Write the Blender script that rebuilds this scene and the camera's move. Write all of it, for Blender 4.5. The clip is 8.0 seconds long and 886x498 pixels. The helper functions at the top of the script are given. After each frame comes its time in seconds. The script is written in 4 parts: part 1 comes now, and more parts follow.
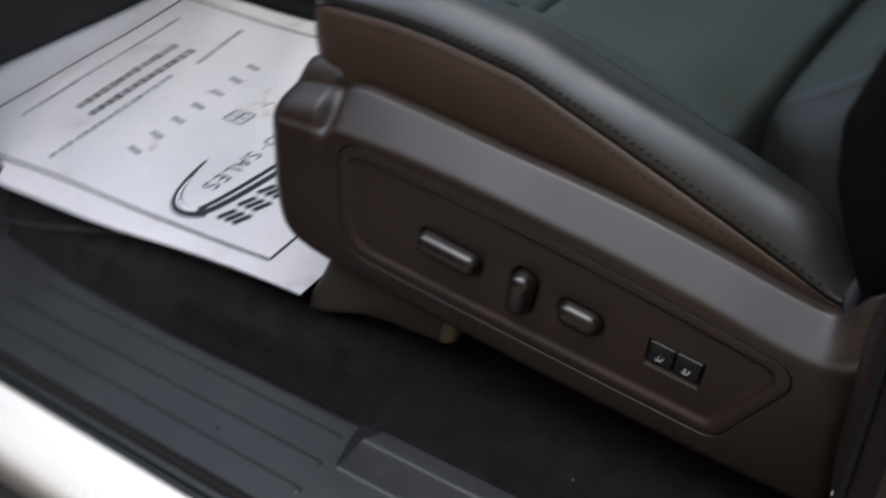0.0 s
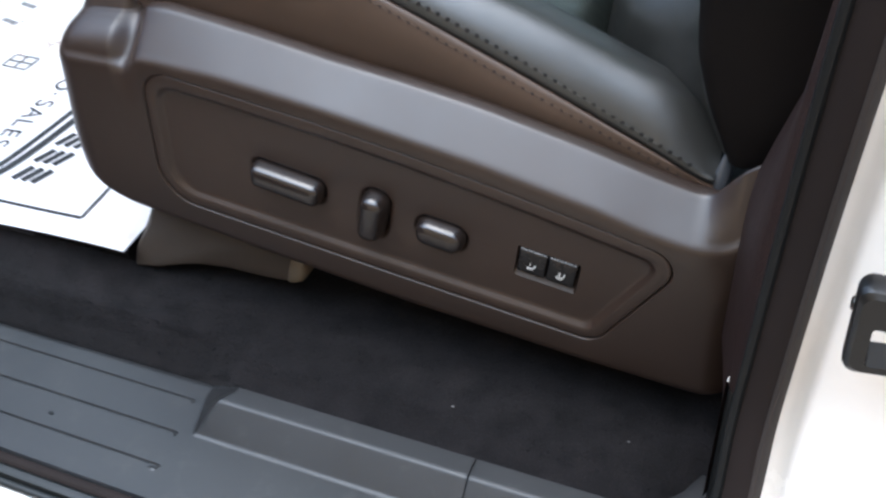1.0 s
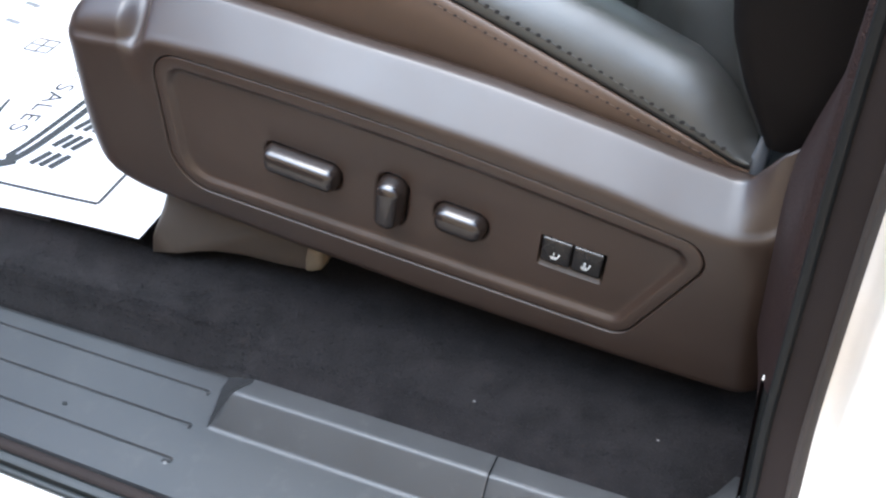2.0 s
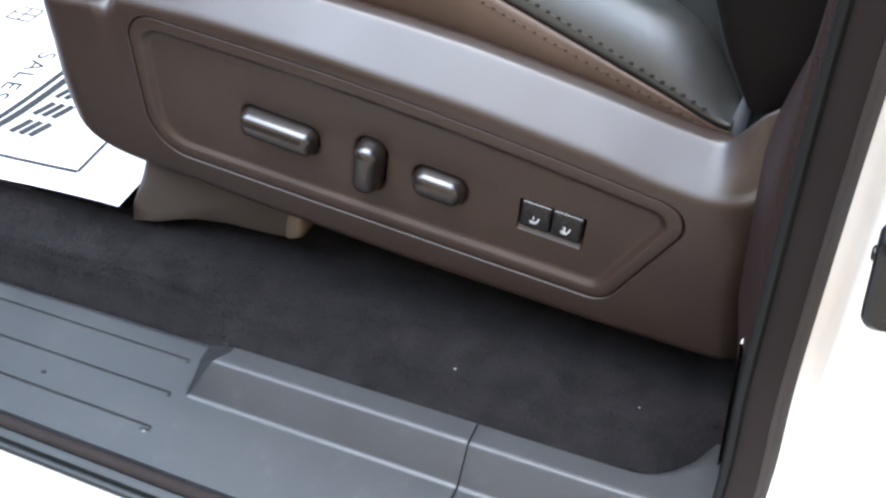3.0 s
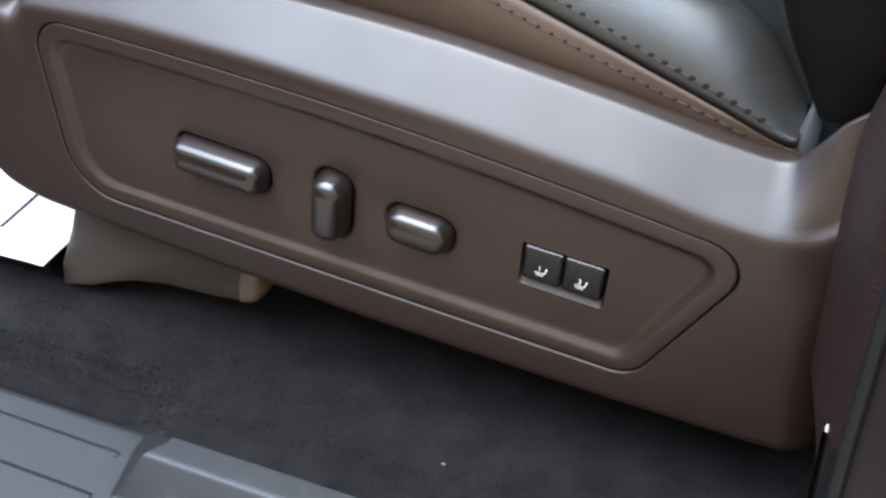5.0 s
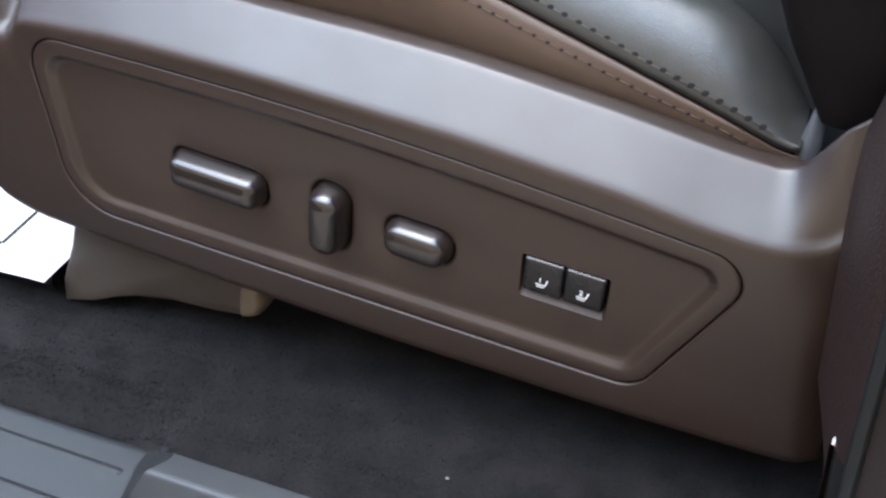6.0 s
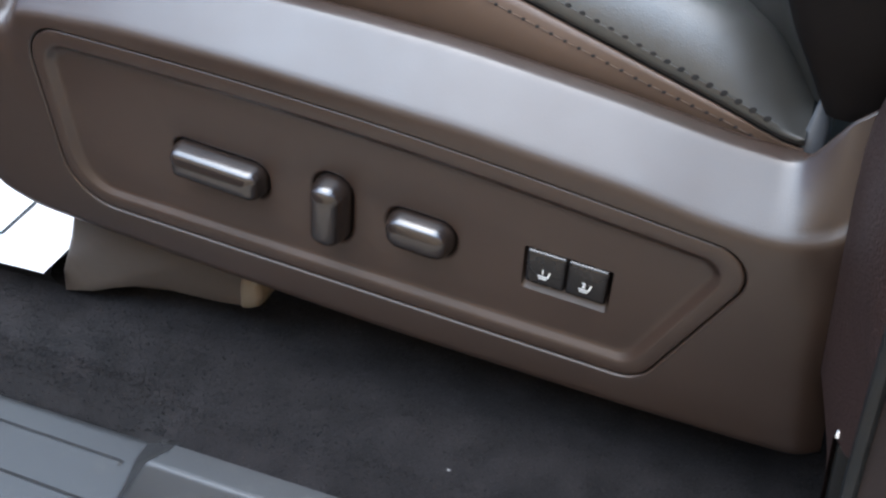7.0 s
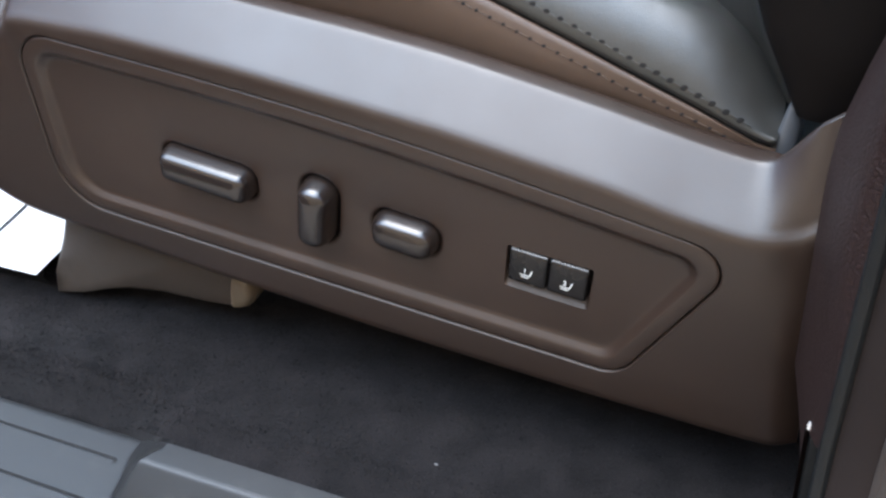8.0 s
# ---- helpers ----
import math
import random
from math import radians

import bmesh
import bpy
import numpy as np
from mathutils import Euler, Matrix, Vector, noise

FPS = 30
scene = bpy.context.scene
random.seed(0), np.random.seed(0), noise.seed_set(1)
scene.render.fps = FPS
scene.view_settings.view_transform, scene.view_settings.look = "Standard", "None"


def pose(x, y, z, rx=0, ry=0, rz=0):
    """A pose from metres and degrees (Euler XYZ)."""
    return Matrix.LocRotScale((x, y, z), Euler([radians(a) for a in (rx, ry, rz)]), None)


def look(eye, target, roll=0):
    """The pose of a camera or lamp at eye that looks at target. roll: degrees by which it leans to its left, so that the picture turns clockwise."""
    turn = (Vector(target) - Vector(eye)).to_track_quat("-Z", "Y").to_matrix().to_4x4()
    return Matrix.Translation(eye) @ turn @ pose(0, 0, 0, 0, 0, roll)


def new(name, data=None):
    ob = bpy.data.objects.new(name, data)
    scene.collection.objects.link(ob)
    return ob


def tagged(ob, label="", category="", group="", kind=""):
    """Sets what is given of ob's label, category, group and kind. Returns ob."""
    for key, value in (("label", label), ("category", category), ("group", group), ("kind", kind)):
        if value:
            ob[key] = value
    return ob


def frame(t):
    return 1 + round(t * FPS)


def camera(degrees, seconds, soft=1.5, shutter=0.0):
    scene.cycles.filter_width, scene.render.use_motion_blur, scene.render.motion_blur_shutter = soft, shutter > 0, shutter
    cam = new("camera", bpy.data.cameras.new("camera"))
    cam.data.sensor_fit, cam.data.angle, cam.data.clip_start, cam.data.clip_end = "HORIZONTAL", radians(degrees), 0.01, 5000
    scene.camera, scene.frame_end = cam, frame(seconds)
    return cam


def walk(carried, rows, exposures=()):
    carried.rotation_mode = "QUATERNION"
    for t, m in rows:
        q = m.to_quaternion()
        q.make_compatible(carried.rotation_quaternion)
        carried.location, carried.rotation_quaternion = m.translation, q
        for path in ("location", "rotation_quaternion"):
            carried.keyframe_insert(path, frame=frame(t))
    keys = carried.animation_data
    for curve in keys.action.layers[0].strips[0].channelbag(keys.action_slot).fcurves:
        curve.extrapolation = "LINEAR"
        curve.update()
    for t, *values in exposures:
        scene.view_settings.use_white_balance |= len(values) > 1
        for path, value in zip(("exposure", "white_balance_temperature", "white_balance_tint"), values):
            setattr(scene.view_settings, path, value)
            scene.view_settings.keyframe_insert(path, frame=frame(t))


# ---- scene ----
cam = camera(48.0, 8.0, soft=2.3, shutter=0.5)
PATH = [
    (0, (0.3050, -0.5260, 0.6502), (-0.1824, 0.1176, 0.0601), -3.93),
    (0.1, (0.3022, -0.5171, 0.6461), (-0.1750, 0.1360, 0.0581), -6.53),
    (0.2, (0.2958, -0.5180, 0.6496), (-0.1671, 0.1437, 0.0598), -6.00),
    (0.3, (0.2881, -0.5150, 0.6557), (-0.1472, 0.1570, 0.0566), -5.09),
    (0.5, (0.2705, -0.5239, 0.6562), (-0.0958, 0.1629, 0.0284), -3.54),
    (0.6, (0.2648, -0.5197, 0.6522), (-0.0876, 0.1605, 0.0093), -3.85),
    (0.7, (0.2587, -0.5078, 0.6361), (-0.0825, 0.1555, -0.0300), -5.16),
    (0.8, (0.2574, -0.5030, 0.6210), (-0.0784, 0.1572, -0.0508), -5.91),
    (0.9, (0.2603, -0.4929, 0.6164), (-0.0650, 0.1845, -0.0434), -4.97),
    (1, (0.2597, -0.4865, 0.6055), (-0.0563, 0.1964, -0.0532), -3.88),
    (1.1, (0.2624, -0.4764, 0.5857), (-0.0668, 0.2092, -0.0636), -4.32),
    (1.2, (0.2632, -0.4787, 0.5855), (-0.0865, 0.1987, -0.0617), -5.61),
    (2.3, (0.2610, -0.4518, 0.5821), (-0.0869, 0.2024, -0.0894), -5.86),
    (2.5, (0.2683, -0.4509, 0.5746), (-0.0819, 0.1993, -0.0996), -6.29),
    (2.8, (0.2704, -0.4510, 0.5744), (-0.0734, 0.1968, -0.1054), -5.42),
    (3, (0.2739, -0.4541, 0.5686), (-0.0710, 0.1932, -0.1112), -5.76),
    (3.2, (0.2667, -0.4523, 0.5621), (-0.0695, 0.1904, -0.1263), -5.51),
    (3.5, (0.2490, -0.4433, 0.5047), (-0.0882, 0.2119, -0.1714), -3.72),
    (3.7, (0.2307, -0.4246, 0.4589), (-0.1025, 0.2316, -0.2182), -3.90),
    (3.8, (0.2338, -0.4146, 0.4443), (-0.1138, 0.2381, -0.2289), -4.74),
    (4, (0.2362, -0.4058, 0.4356), (-0.1221, 0.2635, -0.2152), -4.86),
    (4.2, (0.2365, -0.3905, 0.4454), (-0.1075, 0.2963, -0.1949), -3.36),
    (4.3, (0.2394, -0.3862, 0.4472), (-0.1072, 0.3068, -0.1849), -3.58),
    (4.5, (0.2415, -0.3795, 0.4548), (-0.1115, 0.3163, -0.1707), -4.41),
    (4.7, (0.2371, -0.3743, 0.4594), (-0.1150, 0.3303, -0.1566), -4.03),
    (4.8, (0.2401, -0.3660, 0.4558), (-0.1240, 0.3399, -0.1517), -4.38),
    (5, (0.2401, -0.3625, 0.4601), (-0.1313, 0.3330, -0.1550), -6.03),
    (5.2, (0.2403, -0.3525, 0.4648), (-0.1380, 0.3355, -0.1545), -7.52),
    (6.3, (0.2433, -0.3524, 0.4572), (-0.1406, 0.3419, -0.1515), -7.31),
    (6.5, (0.2423, -0.3501, 0.4575), (-0.1405, 0.3373, -0.1596), -7.54),
    (6.8, (0.2413, -0.3552, 0.4577), (-0.1423, 0.3359, -0.1549), -6.58),
    (7, (0.2396, -0.3512, 0.4590), (-0.1391, 0.3362, -0.1607), -7.30),
    (7.5, (0.2405, -0.3525, 0.4601), (-0.1359, 0.3333, -0.1629), -7.02),
    (7.7, (0.2439, -0.3569, 0.4591), (-0.1303, 0.3298, -0.1641), -6.61),
    (8, (0.2472, -0.3565, 0.4683), (-0.1231, 0.3309, -0.1564), -7.50),
]
walk(cam, [(t, look(eye, target, roll)) for t, eye, target, roll in PATH],
     [(0.0, 0.8, 6450, 12), (0.5, 0.98, 6400, 12), (0.6, 1.14, 6250, 11), (0.8, 1.45, 6100, 10), (1.0, 2.05, 6030, 10), (1.2, 2.4, 6030, 10), (2.3, 2.75, 6030, 10), (8.0, 2.62, 6030, 10)])

# ---- light: bright sky from the open door's side ----
world = bpy.data.worlds.new("world")
scene.world = world
world.use_nodes = True
wn = world.node_tree.nodes
sky = wn.new("ShaderNodeTexSky")
sky.sky_type = 'NISHITA'
sky.sun_disc = False
SUN_AZ, SUN_EL = 205.0, 81.0
sky.sun_elevation = radians(SUN_EL)
sky.sun_rotation = radians(SUN_AZ)
sky.dust_density = 3.0
world.node_tree.links.new(sky.outputs[0], wn["Background"].inputs[0])
wn["Background"].inputs[1].default_value = 0.14
sun = new("sun", bpy.data.lights.new("sun", 'SUN'))
sun.data.energy = 1.75
sun.data.angle = radians(76)
sun.data.color = (0.66, 0.85, 1.0)
a, e = radians(SUN_AZ), radians(SUN_EL)
sun.matrix_world = look((0, 0, 0), (-math.sin(a) * math.cos(e), -math.cos(a) * math.cos(e), -math.sin(e)))


# ---- materials ----
def mat(name, color, rough=0.5, metal=0.0, spec=0.5, vary=0.12, vscale=8.0, grain=0.0, gscale=900.0,
        bump2=0.0, b2scale=60.0, coat=0.0, rvary=0.1, sheen=0.0, dirt=None, dscale=30.0, damount=0.0, bdist=0.001):
    """Principled surface with colour and gloss variation at two scales and fine relief."""
    m = bpy.data.materials.new(name)
    m.use_nodes = True
    nt = m.node_tree
    n, ln = nt.nodes, nt.links
    p = n["Principled BSDF"]
    p.inputs["Metallic"].default_value = metal
    p.inputs["Specular IOR Level"].default_value = spec
    p.inputs["Coat Weight"].default_value = coat
    if sheen:
        p.inputs["Sheen Weight"].default_value = sheen
    tc = n.new("ShaderNodeTexCoord")
    big = n.new("ShaderNodeTexNoise")
    big.inputs["Scale"].default_value = vscale
    big.inputs["Detail"].default_value = 5
    ln.new(tc.outputs["Object"], big.inputs["Vector"])
    fine = n.new("ShaderNodeTexNoise")
    fine.inputs["Scale"].default_value = vscale * 14
    fine.inputs["Detail"].default_value = 3
    ln.new(tc.outputs["Object"], fine.inputs["Vector"])
    mixn = n.new("ShaderNodeMath")
    mixn.operation = 'MULTIPLY_ADD'
    mixn.inputs[1].default_value = 0.35
    ln.new(fine.outputs["Fac"], mixn.inputs[0])
    ln.new(big.outputs["Fac"], mixn.inputs[2])
    ramp = n.new("ShaderNodeMapRange")
    ramp.inputs["From Min"].default_value = 0.45
    ramp.inputs["From Max"].default_value = 0.9
    ramp.inputs["To Min"].default_value = 1 - vary
    ramp.inputs["To Max"].default_value = 1 + vary
    ln.new(mixn.outputs[0], ramp.inputs["Value"])
    mul = n.new("ShaderNodeVectorMath")
    mul.operation = 'SCALE'
    mul.inputs[0].default_value = color
    ln.new(ramp.outputs[0], mul.inputs["Scale"])
    last = mul.outputs[0]
    if dirt:
        dn = n.new("ShaderNodeTexNoise")
        dn.inputs["Scale"].default_value = dscale
        dn.inputs["Detail"].default_value = 6
        dn.inputs["Roughness"].default_value = 0.7
        ln.new(tc.outputs["Object"], dn.inputs["Vector"])
        dr = n.new("ShaderNodeMapRange")
        dr.inputs["From Min"].default_value = 0.56
        dr.inputs["From Max"].default_value = 0.74
        dr.inputs["To Max"].default_value = damount
        ln.new(dn.outputs["Fac"], dr.inputs["Value"])
        mx = n.new("ShaderNodeMix")
        mx.data_type = 'RGBA'
        ln.new(dr.outputs[0], mx.inputs["Factor"])
        ln.new(last, mx.inputs["A"])
        mx.inputs["B"].default_value = (*dirt, 1)
        last = mx.outputs["Result"]
    ln.new(last, p.inputs["Base Color"])
    rr = n.new("ShaderNodeMapRange")
    rr.inputs["From Min"].default_value = 0.4
    rr.inputs["From Max"].default_value = 0.9
    rr.inputs["To Min"].default_value = max(0.02, rough - rvary)
    rr.inputs["To Max"].default_value = min(1, rough + rvary)
    ln.new(mixn.outputs[0], rr.inputs["Value"])
    ln.new(rr.outputs[0], p.inputs["Roughness"])
    prev = None
    for amount, scale in ((bump2, b2scale), (grain, gscale)):
        if amount:
            t = n.new("ShaderNodeTexNoise")
            t.inputs["Scale"].default_value = scale
            t.inputs["Detail"].default_value = 4
            ln.new(tc.outputs["Object"], t.inputs["Vector"])
            b = n.new("ShaderNodeBump")
            b.inputs["Strength"].default_value = amount
            b.inputs["Distance"].default_value = bdist
            ln.new(t.outputs["Fac"], b.inputs["Height"])
            if prev:
                ln.new(prev.outputs[0], b.inputs["Normal"])
            prev = b
    if prev:
        ln.new(prev.outputs[0], p.inputs["Normal"])
    return m


def leather(name, color, rough, perforated=False, spec=0.5, turn=(0, 0, 56)):
    """Grained leather; perforated: rows of small punched holes, their plane given by turn in degrees."""
    m = mat(name, color, rough, spec=spec, vary=0.15, vscale=10, rvary=0.08, bump2=0.25, b2scale=45)
    n, ln = m.node_tree.nodes, m.node_tree.links
    p = n["Principled BSDF"]
    tc = [k for k in n if k.type == 'TEX_COORD'][0]
    v = n.new("ShaderNodeTexVoronoi")
    v.inputs["Scale"].default_value = 900
    v.feature = 'DISTANCE_TO_EDGE'
    ln.new(tc.outputs["Object"], v.inputs["Vector"])
    b = n.new("ShaderNodeBump")
    b.inputs["Strength"].default_value = 0.25
    b.inputs["Distance"].default_value = 0.0004
    ln.new(v.outputs["Distance"], b.inputs["Height"])
    ln.new(p.inputs["Normal"].links[0].from_socket, b.inputs["Normal"])
    ln.new(b.outputs[0], p.inputs["Normal"])
    if perforated:
        w = n.new("ShaderNodeTexVoronoi")
        w.inputs["Scale"].default_value = 330
        w.inputs["Randomness"].default_value = 0.0
        w.voronoi_dimensions = '2D'
        mp = n.new("ShaderNodeMapping")
        mp.inputs["Rotation"].default_value = [radians(k) for k in turn]
        ln.new(tc.outputs["Object"], mp.inputs["Vector"])
        ln.new(mp.outputs[0], w.inputs["Vector"])
        lt = n.new("ShaderNodeMath")
        lt.operation = 'LESS_THAN'
        lt.inputs[1].default_value = 0.33
        ln.new(w.outputs["Distance"], lt.inputs[0])
        mx = n.new("ShaderNodeMix")
        mx.data_type = 'RGBA'
        ln.new(lt.outputs[0], mx.inputs["Factor"])
        ln.new(p.inputs["Base Color"].links[0].from_socket, mx.inputs["A"])
        mx.inputs["B"].default_value = (0.004, 0.004, 0.004, 1)
        ln.new(mx.outputs["Result"], p.inputs["Base Color"])
    return m


def glass(name, tint):
    """Thin tinted pane: lets light straight through, with a faint mirror."""
    m = bpy.data.materials.new(name)
    m.use_nodes = True
    n, ln = m.node_tree.nodes, m.node_tree.links
    n.remove(n["Principled BSDF"])
    clear = n.new("ShaderNodeBsdfTransparent")
    clear.inputs[0].default_value = (*tint, 1)
    gloss = n.new("ShaderNodeBsdfGlossy")
    gloss.inputs["Roughness"].default_value = 0.02
    mix = n.new("ShaderNodeMixShader")
    mix.inputs[0].default_value = 0.06
    ln.new(clear.outputs[0], mix.inputs[1])
    ln.new(gloss.outputs[0], mix.inputs[2])
    ln.new(mix.outputs[0], n["Material Output"].inputs[0])
    return m


def islands(m, lo, hi):
    """Lets each loose tuft of a joined mesh take its own shade."""
    n, ln = m.node_tree.nodes, m.node_tree.links
    p = n["Principled BSDF"]
    g = n.new("ShaderNodeNewGeometry")
    r = n.new("ShaderNodeMapRange")
    r.inputs["To Min"].default_value, r.inputs["To Max"].default_value = lo, hi
    ln.new(g.outputs["Random Per Island"], r.inputs["Value"])
    k = n.new("ShaderNodeVectorMath")
    k.operation = 'SCALE'
    ln.new(p.inputs["Base Color"].links[0].from_socket, k.inputs[0])
    ln.new(r.outputs[0], k.inputs["Scale"])
    ln.new(k.outputs[0], p.inputs["Base Color"])
    return m


M_SHIELD = mat("brown_plastic", (0.0205, 0.0118, 0.0079), 0.39, spec=0.52, vary=0.13, vscale=6, grain=0.08, gscale=1500, bump2=0.05, b2scale=25, rvary=0.07, dirt=(0.03, 0.021, 0.016), dscale=45, damount=0.18)
M_PANEL = mat("brown_panel_plastic", (0.0236, 0.0134, 0.0089), 0.39, vary=0.12, vscale=7, grain=0.14, gscale=1500, rvary=0.06, dirt=(0.032, 0.022, 0.017), dscale=60, damount=0.18)
M_SWITCH = mat("switch_plastic", (0.0125, 0.0085, 0.0068), 0.21, spec=0.60, vary=0.06, rvary=0.03, grain=0.05, gscale=1400)
M_BUTTON = mat("black_button_plastic", (0.0062, 0.0048, 0.0044), 0.26, spec=0.45, vary=0.1, grain=0.06, rvary=0.05)
M_BLACK = mat("black_plastic", (0.0065, 0.0060, 0.0058), 0.33, vary=0.1, grain=0.1, rvary=0.05)
M_WHITE_INK = mat("white_print", (0.75, 0.75, 0.73), 0.6, vary=0.05)
M_SEAT_SIDE = leather("brown_leather", (0.050, 0.029, 0.0175), 0.52)
M_SEAT_TOP = leather("black_leather", (0.0175, 0.0167, 0.0145), 0.38, spec=0.70)
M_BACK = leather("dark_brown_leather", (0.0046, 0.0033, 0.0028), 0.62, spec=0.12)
M_PERF = leather("perforated_leather", (0.034, 0.040, 0.033), 0.42, True, spec=0.7)
M_HINGE = mat("grey_plastic", (0.036, 0.038, 0.042), 0.4, vary=0.06, grain=0.05)
M_PERF_BACK = leather("perforated_back_leather", (0.026, 0.031, 0.027), 0.45, True, spec=0.6, turn=(0, 90, 0))
# near-black for the rod that darkens the seam
M_SEAM_SHADE = mat("seam_shade_dark", (0.005, 0.005, 0.006), 0.8, vary=0.2, vscale=200)
# dark colour that paints the shade inside the stitch dents
M_DENT_SHADE = mat("painted_dent_shade", (0.0085, 0.0075, 0.0070), 0.8, vary=0.2, vscale=200)
M_CARPET = mat("carpet", (0.0072, 0.0062, 0.0063), 0.98, spec=0.1, vary=0.5, vscale=36, grain=0.3, gscale=1200, bump2=0.25, b2scale=160, bdist=0.003,
               sheen=0.05, dirt=(0.020, 0.017, 0.015), dscale=30, damount=0.18)
M_PILE = islands(mat("carpet_fibre", (0.0078, 0.0067, 0.0068), 0.95, spec=0.1, vary=0.5, vscale=36, sheen=0.05), 0.65, 1.4)
M_CAP = mat("tan_plastic", (0.105, 0.078, 0.050), 0.5, vary=0.1)
M_COVER = mat("taupe_plastic", (0.040, 0.030, 0.0225), 0.5, vary=0.1, grain=0.15, gscale=900)
M_MAT = mat("floor_mat_pile", (0.006, 0.0055, 0.006), 0.95, spec=0.1, vary=0.3, vscale=30, grain=1.0, gscale=900)
M_SILL = mat("sill_plastic", (0.0120, 0.0118, 0.0118), 0.42, vary=0.1, vscale=12, grain=0.2, gscale=1300, rvary=0.07,
             dirt=(0.045, 0.041, 0.038), dscale=48, damount=0.34)
M_RUBBER = mat("rubber_seal", (0.0145, 0.0106, 0.0094), 0.75, spec=0.10, vary=0.15, grain=0.15, gscale=700, rvary=0.08)
M_RUBBER_EDGE = mat("grey_rubber", (0.032, 0.026, 0.023), 0.7, spec=0.15, vary=0.15, grain=0.15, gscale=700)
M_RUBBER_DARK = mat("dark_rubber", (0.0045, 0.0048, 0.0048), 0.55, spec=0.25, vary=0.2, grain=0.15, gscale=700)
M_RUBBER_GLOSS = mat("glossy_rubber", (0.006, 0.007, 0.0065), 0.48, spec=0.35, vary=0.2, grain=0.1, gscale=500)
M_TRIM = mat("grained_trim", (0.0175, 0.0085, 0.0070), 0.52, spec=0.24, vary=0.08, grain=0.8, gscale=620, rvary=0.06, bdist=0.0016)
M_PAINT = mat("white_paint", (0.82, 0.765, 0.70), 0.25, vary=0.03, coat=0.6, rvary=0.05, dirt=(0.55, 0.5, 0.42), dscale=14, damount=0.25)
M_PAPER = mat("paper", (0.90, 0.85, 0.86), 0.85, spec=0.2, vary=0.04, vscale=5, bump2=0.6, b2scale=14, dirt=(0.58, 0.45, 0.42), dscale=9, damount=0.5)
M_INK = mat("black_ink", (0.008, 0.008, 0.009), 0.7, vary=0.3, vscale=60)
M_GREY_INK = mat("grey_ink", (0.16, 0.155, 0.165), 0.75, vary=0.4, vscale=80)
M_MUD = islands(mat("dried_mud", (0.52, 0.42, 0.38), 0.95, vary=0.3, vscale=70), 0.75, 1.35)
M_METAL = mat("bright_steel", (0.75, 0.75, 0.74), 0.25, metal=1.0, vary=0.06)
M_LINT = mat("pale_lint", (0.13, 0.125, 0.12), 0.9, vary=0.2)
M_HEADLINER = mat("headliner_cloth", (0.68, 0.61, 0.42), 0.95, vary=0.1, grain=0.5, gscale=600)
M_DASH = mat("dark_dash", (0.014, 0.013, 0.013), 0.6, vary=0.15, grain=0.3)
M_BOARD = mat("black_running_board", (0.02, 0.018, 0.017), 0.6, vary=0.2, grain=0.4, gscale=300)
M_GROUND = mat("concrete_ground", (0.275, 0.225, 0.17), 0.9, vary=0.15, vscale=1.5, grain=0.5, gscale=90, bump2=0.4, b2scale=12)
# strong warm colour, chosen for what the plastics reflect
M_WALL = mat("bounce_wall_plaster", (0.82, 0.58, 0.34), 0.9, vary=0.12, vscale=1.2, grain=0.4, gscale=120)
M_GLASS = glass("tinted_glass", (0.85, 0.85, 0.74))
M_ROOF_GLASS = glass("dark_tinted_glass", (0.43, 0.49, 0.41))


# ---- mesh helpers ----
def link(name, bm, material, parent=None, label="", angle=40):
    me = bpy.data.meshes.new(name)
    bmesh.ops.recalc_face_normals(bm, faces=bm.faces[:])
    if bm.calc_volume(signed=True) < 0 and all(e.is_manifold for e in bm.edges):
        bmesh.ops.reverse_faces(bm, faces=bm.faces[:])
    bm.to_mesh(me)
    bm.free()
    for f in me.polygons:
        f.use_smooth = True
    me.set_sharp_from_angle(angle=radians(angle))
    me.materials.append(material)
    ob = new(name, me)
    if parent:
        ob.parent = parent
    if label:
        tagged(ob, label)
    return ob


def part(name, bm, material, parent, label="", angle=40):
    return link(name, bm, material, parent, label, angle)


def thing(name, label, category, group="", kind="", at=(0, 0, 0)):
    ob = new(name)
    ob.location = at
    ob.empty_display_size = 0.02
    return tagged(ob, label, category, group, kind)


def smooth(a, b, x):
    t = min(1, max(0, (x - a) / (b - a)))
    return t * t * (3 - 2 * t)


def soft(x, x0, s=0.004):
    """Ramp that starts gently at x0."""
    return s * math.log1p(math.exp(min(40, (x - x0) / s)))


def interp(x, pts):
    """Piecewise linear through (x, value) pairs."""
    if x <= pts[0][0]:
        return pts[0][1]
    for (x0, v0), (x1, v1) in zip(pts, pts[1:]):
        if x <= x1:
            return v0 + (v1 - v0) * (x - x0) / (x1 - x0)
    return pts[-1][1]


def curve_at(x, pts):
    """Smooth (averaged) version of interp, rounded over 2 cm."""
    return sum(interp(x + d * 0.004, pts) * w for d, w in ((-2, 1), (-1, 2), (0, 3), (1, 2), (2, 1))) / 9


def inset_poly(corners, d):
    """Convex polygon with its sides moved inwards by d (corners run counter-clockwise)."""
    out, n = [], len(corners)
    for i in range(n):
        p, q, r = (Vector(corners[k % n]) for k in (i - 1, i, i + 1))
        u, v = (q - p).normalized(), (r - q).normalized()
        nu, nv = Vector((-u.y, u.x)), Vector((-v.y, v.x))
        k = d / (1 + nu.dot(nv))
        out.append(q + (nu + nv) * k)
    return out


